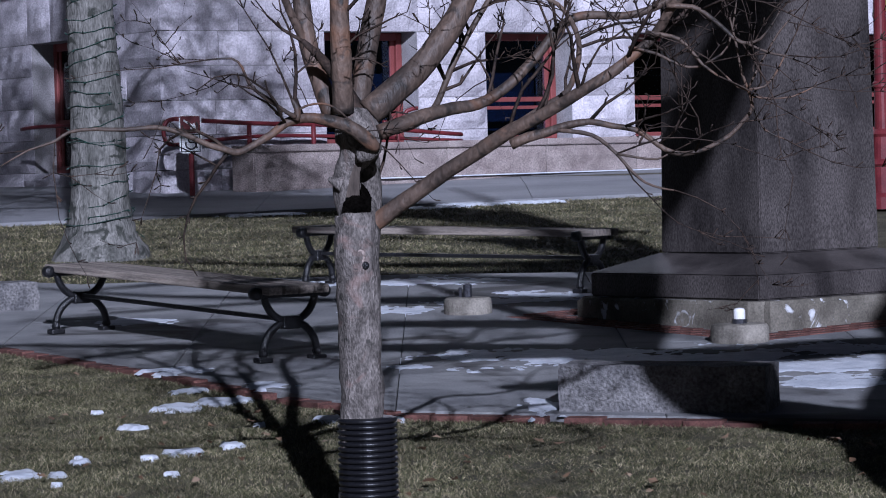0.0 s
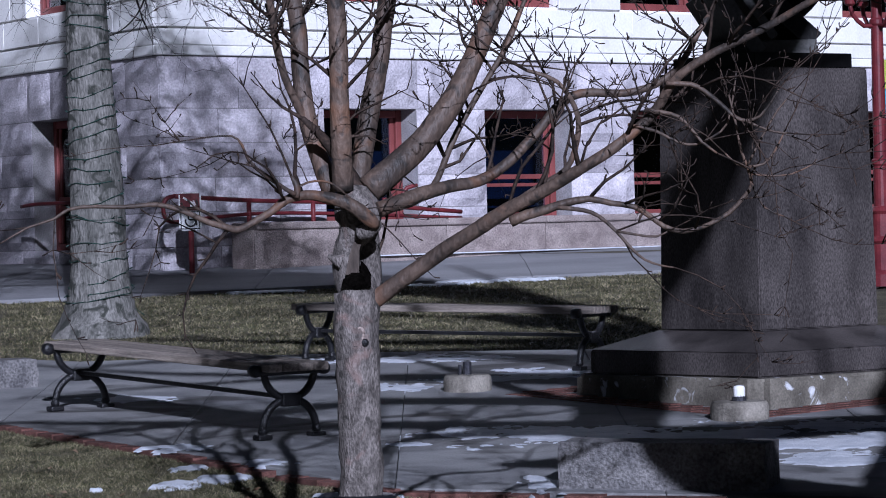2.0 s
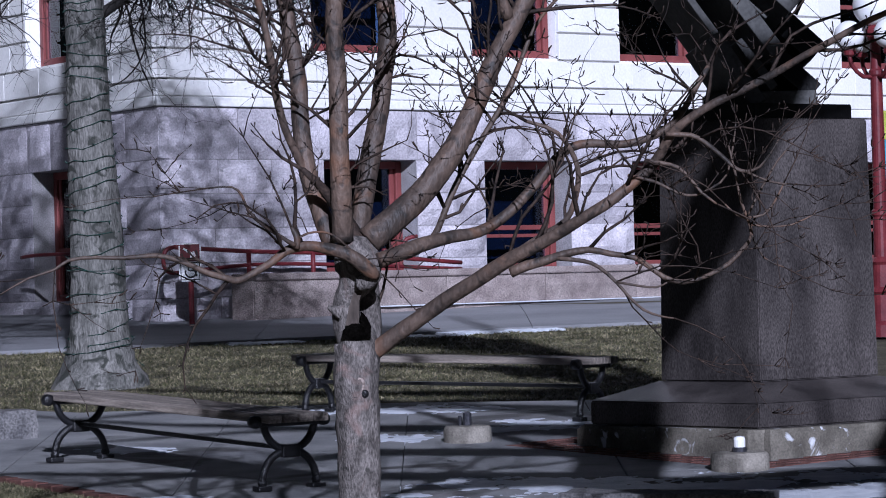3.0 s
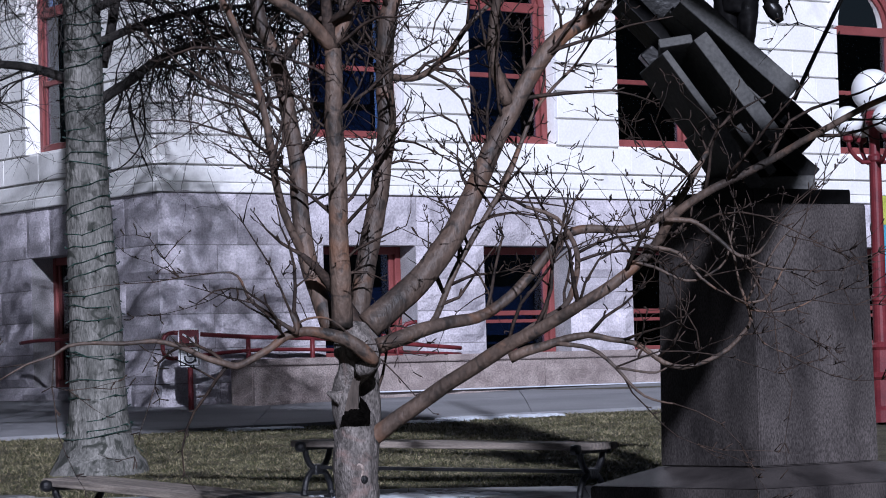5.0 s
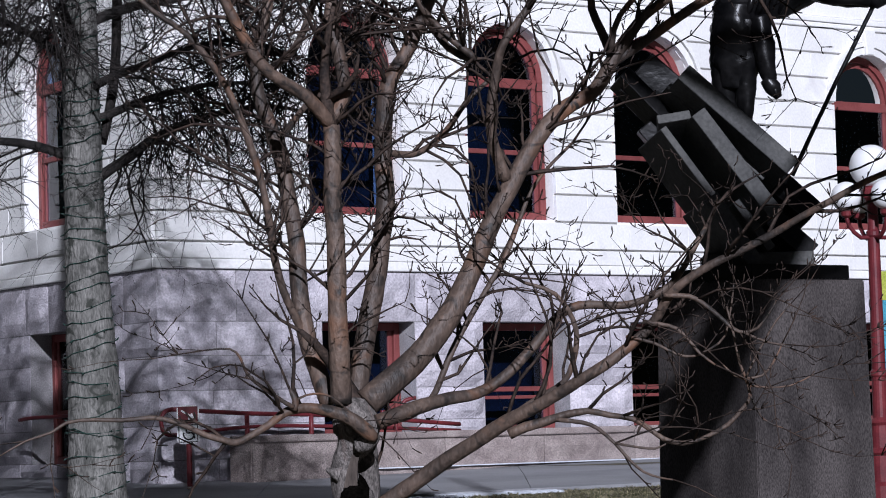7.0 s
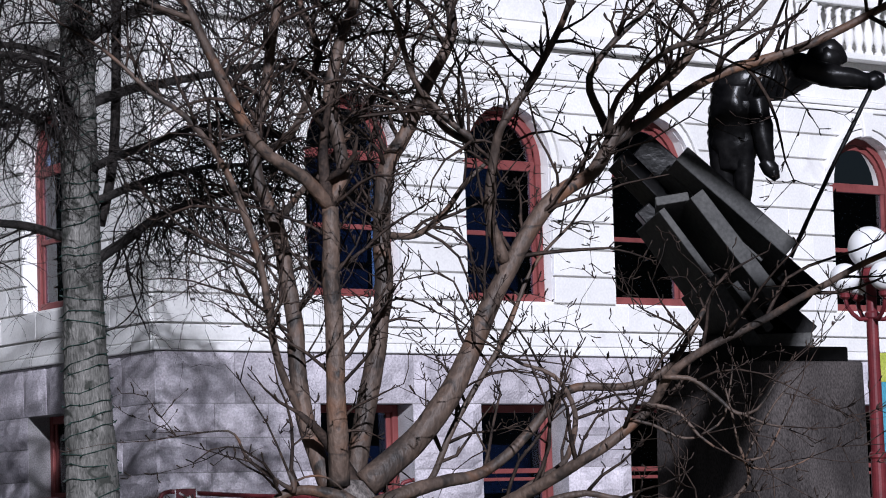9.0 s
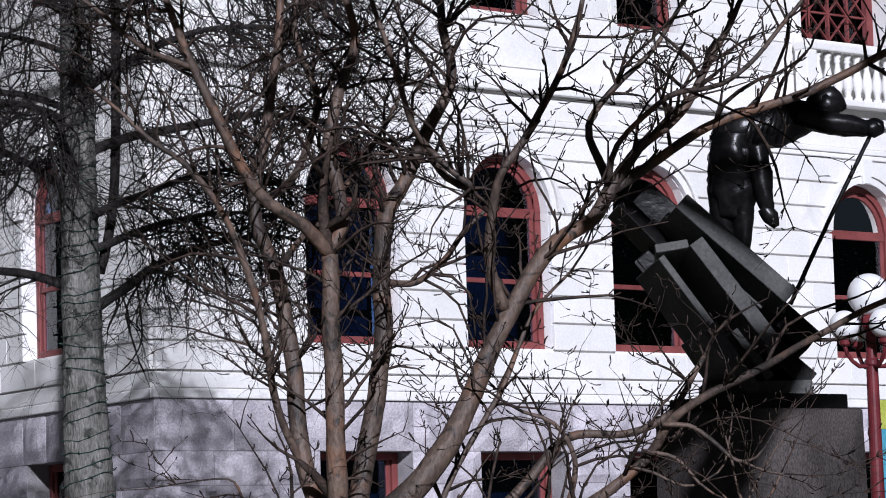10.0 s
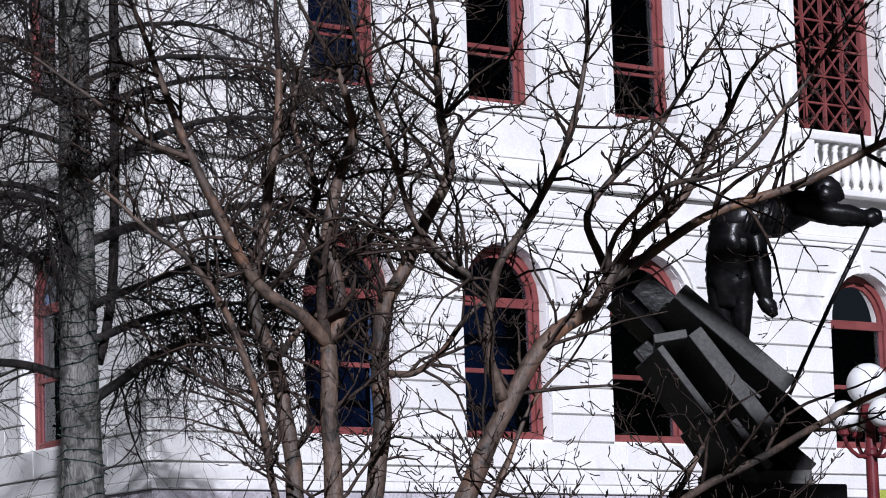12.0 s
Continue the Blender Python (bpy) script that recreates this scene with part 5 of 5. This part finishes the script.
FAR_BOUGHS += [
              (6.9, 0, 2.6, 0.7, 0.05), (7.2, 35, 2.4, 0.8, 0.04), (7.6, 215, 2.2, 0.9, 0.04), (8.0, -30, 2.2, 1.0, 0.035), (8.5, 165, 2.0, 1.0, 0.03), (5.0, 180, 2.6, 0.5, 0.05), (5.9, 195, 2.6, 0.6, 0.05), (7.0, 178, 2.4, 0.6, 0.045), (7.9, 185, 2.2, 0.7, 0.04), (6.5, 12, 2.8, 0.5, 0.05),
              (4.5, -95, 1.5, 0.5, 0.04), (5.2, -75, 1.5, 0.6, 0.04), (5.9, -115, 1.5, 0.6, 0.035), (6.6, -85, 1.5, 0.7, 0.035), (7.3, -100, 1.5, 0.7, 0.03)]
FAR_SPINE = [(0, -0.1, 1.9), (0, 0.08, 1.55), (0, 0.22, 1.2), (0, 0.54, 1.01), (0, 1.2, 0.91), (-0.02, 1.75, 0.85), (-0.05, 2.9, 0.70), (-0.06, 4.8, 0.60), (-0.05, 6.7, 0.53), (0, 10.5, 0.25)]
far_tree = street_tree(-3.03, 27.95, 0.26, 10.5, -0.02, "tall bare tree wound with string lights on the lawn", FAR_BOUGHS, 5, True, 1.35, spine=FAR_SPINE)
tube_part("side_stem", [(0.10, 0.15, 3.6), (0.24, 0.2, 4.4), (0.29, 0.2, 6.5), (0.30, 0.2, 9.5)], 0.045, DARKTWIG, far_tree, step=0.2)
OFF_BOUGHS = [(4.95, 178, 1.25, 0.02, 0.22), (6.5, 177, 4.4, 0.03, 0.11), (4.15, 178, 0.9, 0.03, 0.20), (7.9, 180, 4.6, 0.05, 0.20), (8.2, 180, 4.4, 0.02, 0.22), (4.9, 175, 4.2, 0.30, 0.15), (5.3, 120, 3.6, 0.45, 0.12), (5.6, 165, 4.6, 0.30, 0.15), (6.3, 178, 4.6, 0.2, 0.14), 
              (6.8, 150, 4.0, 0.5, 0.10), (7.2, 185, 4.4, 0.3, 0.08), (7.6, -20, 2.6, 0.6, 0.06), (8.2, 170, 4.2, 0.5, 0.08), (8.8, 185, 4.2, 0.5, 0.09), (9.4, 176, 4.8, 0.4, 0.07), (9.9, 160, 4.4, 0.4, 0.06), (10.4, 182, 4.8, 0.25, 0.07)]
OFF_SPINE = [(0, -0.1, 1.75), (0, 0.12, 1.4), (0, 0.6, 1.12), (-0.07, 2.2, 1.12), (0.08, 3.0, 1.02), (-0.28, 3.45, 0.84), (-0.68, 3.8, 0.80), (-0.72, 4.3, 0.78), (-0.46, 5.0, 0.88), (-0.18, 5.6, 0.95),
             (-0.08, 6.15, 0.76), (0.10, 6.6, 0.68), (0.34, 6.92, 0.68), (0.60, 7.45, 0.64), (0.98, 8.1, 0.58), (1.30, 8.8, 0.52), (1.30, 9.8, 0.45), (1.1, 11.0, 0.38), (1.0, 13.5, 0.12)]
OFF_ARMS = [[(0.08, 0.0, 2.7, 0.30), (0.45, 0.0, 3.4, 0.28), (1.3, 0.1, 4.8, 0.22), (2.1, 0.2, 6.8, 0.16), (2.6, 0.2, 9.0, 0.08)]]
OFF_ARMS += [[(-0.60, 0.0, 4.60, 0.22), (0.20, 0.0, 4.70, 0.22), (1.20, 0.05, 4.85, 0.20)]]
OFF_ARMS += [[(1.15, 0.0, 10.2 + 0.2 * i, 0.12), (-0.10, 0.1, 11.3 + 0.32 * i, 0.16), (-1.3, 0.2, 11.6 + 0.36 * i, 0.19), (-2.4, 0.3, 11.7 + 0.36 * i, 0.18), (-3.1, 0.2, 11.7 + 0.36 * i, 0.07)] for i in range(5)]
street_tree(2.88, 8.6, 0.30, 11.0, 0.0, "large leaning bare tree beside the lawn", OFF_BOUGHS, 8, False, 0.04, bow=0.0, spine=OFF_SPINE, arms=OFF_ARMS)


# ---- brick edging, snow, leaves, grass ----
def brick_edging():
    e = thing("brick_edging", Matrix(), "red brick edging along the plaza", "edging", kind="structure")
    me = None
    for (xa, ya), (xb, yb) in zip(NEAR_EDGE[1:-1], NEAR_EDGE[2:]):
        L = math.hypot(xb - xa, yb - ya)
        for k in range(int(L / 0.21)):
            u = (k + 0.5) * 0.21 / L
            x, y = xa + (xb - xa) * u, ya + (yb - ya) * u - 0.06
            a = math.atan2(yb - ya, xb - xa)
            if me is None:
                ob = part("brick", one_box(-0.1, 0.1, -0.045, 0.045, -0.06, 0.0), BRICK, e)
                me = ob.data
            else:
                ob = link_mesh("brick", me, None, e)
            ob.matrix_basis = Matrix.Translation((x, y, ground_z(y) + 0.012 + random.uniform(-0.004, 0.004))) @ Matrix.Rotation(a + random.uniform(-0.02, 0.02), 4, "Z") @ pose(0, 0, 0, math.degrees(GRADE))
    r = thing("brick_border", Matrix(), "red brick border round the monument base", "edging", kind="structure")
    for side in range(4):
        for row in range(3):
            for k in range(11):
                m = MON @ Matrix.Rotation(math.pi / 2 * side, 4, "Z") @ Matrix.Translation((-1.12 + 0.21 * k + (0.1 if row % 2 else 0), -1.01 - 0.1 * row, 0))
                p = m.translation
                ob = link_mesh("brick", me, None, r)
                ob.matrix_basis = Matrix.Translation((p.x, p.y, ground_z(p.y) + 0.025)) @ m.to_3x3().to_4x4()


brick_edging()


SNOW_MESH = ([], [])


def snow_patch(x, y, sx, sy, seed_no):
    """A thin melting patch: a sheet that dips under the ground where it has gone."""
    on_lawn = y < edge_y(NEAR_EDGE, x) - 0.05 or y > 33
    if on_lawn and y < 30:
        sx, sy = sx * 0.72, sy * 0.5
    nx, ny = max(16, min(110, int(sx * 3.4 / 0.022))), max(16, min(80, int(sy * 3.4 / 0.03)))
    v, f, keep = [], [], []
    for j in range(ny + 1):
        for i in range(nx + 1):
            u, w = (i / nx - 0.5) * 3.4, (j / ny - 0.5) * 3.4
            px, py = x + u * sx, y + w * sy
            a = noise.noise(Vector((px * 3.0, py * 1.6, seed_no))) + 0.6 * noise.noise(Vector((px * 8, py * 4.5, seed_no + 3))) + 0.75 * noise.noise(Vector((px * 20, py * 15, seed_no)))
            a += 1.1 * noise.noise(Vector((u * 1.3 + seed_no * 5, w * 1.3, 9))) + 0.5 * noise.noise(Vector((u * 4, w * 3 + seed_no, 2)))
            h = (math.exp(-(u * u + w * w) * 0.9) - 0.5 + 0.55 * a) * 0.05
            if u * u + w * w > 2.7:
                h = -0.02
            keep.append(h > -0.006)
            lift = (-0.002 if y < 30 else 0.004) if on_lawn else 0.0205
            v.append((px, py, ground_z(py) + lift + max(-0.025, min(h, 0.004 + 0.003 * a))))
    n = nx + 1
    for j in range(ny):
        for i in range(nx):
            q = (j * n + i, j * n + i + 1, (j + 1) * n + i + 1, (j + 1) * n + i)
            if any(keep[k] for k in q):
                f.append(q)
    start = len(SNOW_MESH[0])
    SNOW_MESH[0].extend(v)
    SNOW_MESH[1].extend(tuple(start + k for k in q) for q in f)


SNOW_ROWS = [
    (-1.95, 14.55, 0.17, 0.22), (-1.75, 14.95, 0.06, 0.12), (-1.45, 17.0, 0.16, 0.30), (-1.22, 17.2, 0.14, 0.30), (-1.42, 17.75, 0.14, 0.2), (-1.05, 15.4, 0.08, 0.12),
    (-1.3, 15.2, 0.10, 0.12), (-1.62, 16.2, 0.07, 0.1), (-0.25, 16.2, 0.05, 0.1), (-0.62, 16.3, 0.10, 0.2), (-1.5, 18.5, 0.2, 0.2), (-1.0, 17.6, 0.12, 0.15),
    (0.50, 16.3, 0.09, 0.28), (1.1, 18.5, 0.9, 0.45), (2.3, 17.9, 0.7, 0.4), (0.25, 18.9, 0.35, 0.25), (2.1, 17.0, 0.4, 0.3), (2.5, 18.7, 0.5, 0.25),
]
SNOW_ROWS += [
    (-0.3, 24.2, 0.6, 0.3), (0.9, 22.7, 0.5, 0.3), (0.45, 22.4, 0.4, 0.25), (-0.35, 21.9, 0.25, 0.25), (-2.2, 21.6, 0.3, 0.2),
    (-0.25, 33.85, 0.4, 0.12), (0.45, 34.2, 0.4, 0.12), (-1.9, 33.4, 0.3, 0.1), (1.0, 34.4, 0.3, 0.1),
]
for i, row in enumerate(SNOW_ROWS):
    snow_patch(*row, i)
crumbs = random.Random(21)
for i in range(6):
    cx, cy = crumbs.uniform(-2.1, -0.7), crumbs.uniform(14.2, 18.0)
    if cy < edge_y(NEAR_EDGE, cx) - 0.2:
        k = crumbs.uniform(0.02, 0.042)
        snow_patch(cx, cy, k, k * 1.6, 40 + i)
tagged(from_lists("snow", *SNOW_MESH, SNOW, smooth=True), "thin ragged patches of old melting snow on lawn and plaza", "snow", kind="stuff")


def grass(name, count, xr, yr, inside, height, width, seed_no):
    rng = random.Random(seed_no)
    v, f = [], []
    made = 0
    while made < count:
        x, y = rng.uniform(*xr), rng.uniform(*yr)
        if not inside(x, y):
            continue
        if noise.noise(Vector((x * 1.7, y * 1.7, 3))) < rng.uniform(-0.9, 0.1):
            if rng.random() < 0.5:
                continue
        made += 1
        a = rng.uniform(0, math.pi)
        h = height * rng.uniform(0.5, 1.25)
        z = ground_z(y) - 0.02
        lump = 0.75 + 0.6 * noise.noise(Vector((x * 6, y * 4, 8)))
        h *= max(0.35, lump)
        lx, ly = rng.gauss(0, 1.3) * h, rng.gauss(0, 1.3) * h
        dx, dy = math.cos(a) * width / 2, math.sin(a) * width / 2
        s = len(v)
        v += [(x - dx, y - dy, z), (x + dx, y + dy, z), (x + dx * 0.7 + lx * 0.4, y + dy * 0.7 + ly * 0.4, z + h * 0.6), (x - dx * 0.7 + lx * 0.4, y - dy * 0.7 + ly * 0.4, z + h * 0.6), (x + lx, y + ly, z + h * 0.85)]
        f += [(s, s + 1, s + 2, s + 3), (s + 3, s + 2, s + 4)]
    g = from_lists(name, v, f, BLADE)
    tagged(g, "short yellowed winter grass", "grass", kind="stuff")


grass("grass", 190000, (-3.2, 2.5), (13.0, 20.6), lambda x, y: y < edge_y(NEAR_EDGE, x) - 0.10, 0.026, 0.0036, 1)
grass("grass", 110000, (-5.4, 3.4), (24.2, 35.3), lambda x, y: edge_y(FAR_EDGE, x) + 0.05 < y < 32.7 + 0.30 * (x + 5), 0.036, 0.007, 2)


def leaves():
    rng = random.Random(4)
    v, f = [], []
    for _ in range(130):
        x, y = rng.uniform(-2.6, 2.4), rng.uniform(13, 18.5)
        if y > edge_y(NEAR_EDGE, x) - 0.15:
            continue
        s0 = rng.uniform(0.015, 0.035)
        z = ground_z(y) + 0.02
        a = rng.uniform(0, 6.28)
        s = len(v)
        for k in range(6):
            w = a + k * 1.047
            rr = s0 * (1.2 if k % 3 == 0 else 0.7)
            v.append((x + rr * math.cos(w), y + rr * math.sin(w), z + rng.uniform(-0.006, 0.018)))
        f.append(tuple(range(s, s + 6)))
    tagged(from_lists("fallen_leaves", v, f, DEADLEAF), "scattered dry brown leaves on the lawn", "leaves", kind="stuff")


leaves()


# ---- wall stones, last ----
def granite_courses(wall, length, openings, seed_no, end_x):
    rng = random.Random(seed_no)
    levels = [1.62, 1.98, 2.40, 2.82, 3.24, 3.66, 4.295]
    for k, (z0, z1) in enumerate(zip(levels, levels[1:])):
        for xa, xb, _, _ in free_runs(0.0, end_x, openings, z0 + 0.02, z1 - 0.02):
            if xb - xa < 0.05:
                continue
            n = max(1, round((xb - xa) / 0.95))
            cuts = [xa] + [xa + (xb - xa) * (i + (rng.uniform(-0.22, 0.22) if n > 1 else 0)) / n for i in range(1, n)] + [xb]
            for a, b in zip(cuts, cuts[1:]):
                rock_block(a + 0.006, b - 0.006, z0 + 0.006, z1 - 0.006, GRANITE, wall, proud=0.06, seedling=rng.randint(0, 99))


def ashlar_courses(wall, length, openings, seed_no, z_from, z_to, step, end_x, gap=0.013):
    rng = random.Random(seed_no)
    z, k = z_from, 0
    while z < z_to - 0.1:
        z1 = min(z + step, z_to)
        for xa, xb, ol, orr in free_runs(0.0, end_x, openings, z, z1):
            n = max(1, round(max(xb - xa, 0.1) / 1.15))
            off = 0.5 if k % 2 else 0.0
            cuts = sorted({xa, xb, *(xa + (xb - xa) * (i + off) / n for i in range(1 if not off else 0, n))})
            for a, b in zip(cuts, cuts[1:]):
                zs = [z + gap + (z1 - z - 2 * gap) * i / 3 for i in range(4)]
                ls, rs = [], []
                for q in zs:
                    l, r2 = a + 0.003, b - 0.003
                    if ol and a == xa and ol.arch and q > ol.z1:
                        s = ol.span(q, 0.17)
                        l = s[1] + 0.004 if s else (ol.x0 + ol.x1) / 2 + 0.002
                    if orr and b == xb and orr.arch and q > orr.z1:
                        s = orr.span(q, 0.17)
                        r2 = s[0] - 0.004 if s else (orr.x0 + orr.x1) / 2 - 0.002
                    ls.append(l), rs.append(r2)
                if min(r2 - l for l, r2 in zip(ls, rs)) < 0.03:
                    continue
                bm = bmesh.new()
                solid_strip(bm, zs, ls, rs, -0.06, -0.001, 0.006)
                part("ashlar_stone", bm, ASHLAR, wall)
        z, k = z1, k + 1


granite_courses(wall_front, 18.0, FRONT_LOW, 3, 14.5)
granite_courses(wall_side, 9.0, SIDE_LOW, 4, 9.0)
ashlar_courses(wall_front, 18.0, FRONT_MID, 5, 4.63, 7.94, 0.368, 14.5)
ashlar_courses(wall_side, 9.0, SIDE_MID, 6, 4.63, 7.94, 0.368, 9.0)
ashlar_courses(wall_front, 18.0, FRONT_HIGH, 7, 8.66, 12.3, 0.455, 14.5, 0.004)
ashlar_courses(wall_side, 9.0, SIDE_HIGH, 8, 8.66, 12.3, 0.455, 9.0, 0.004)
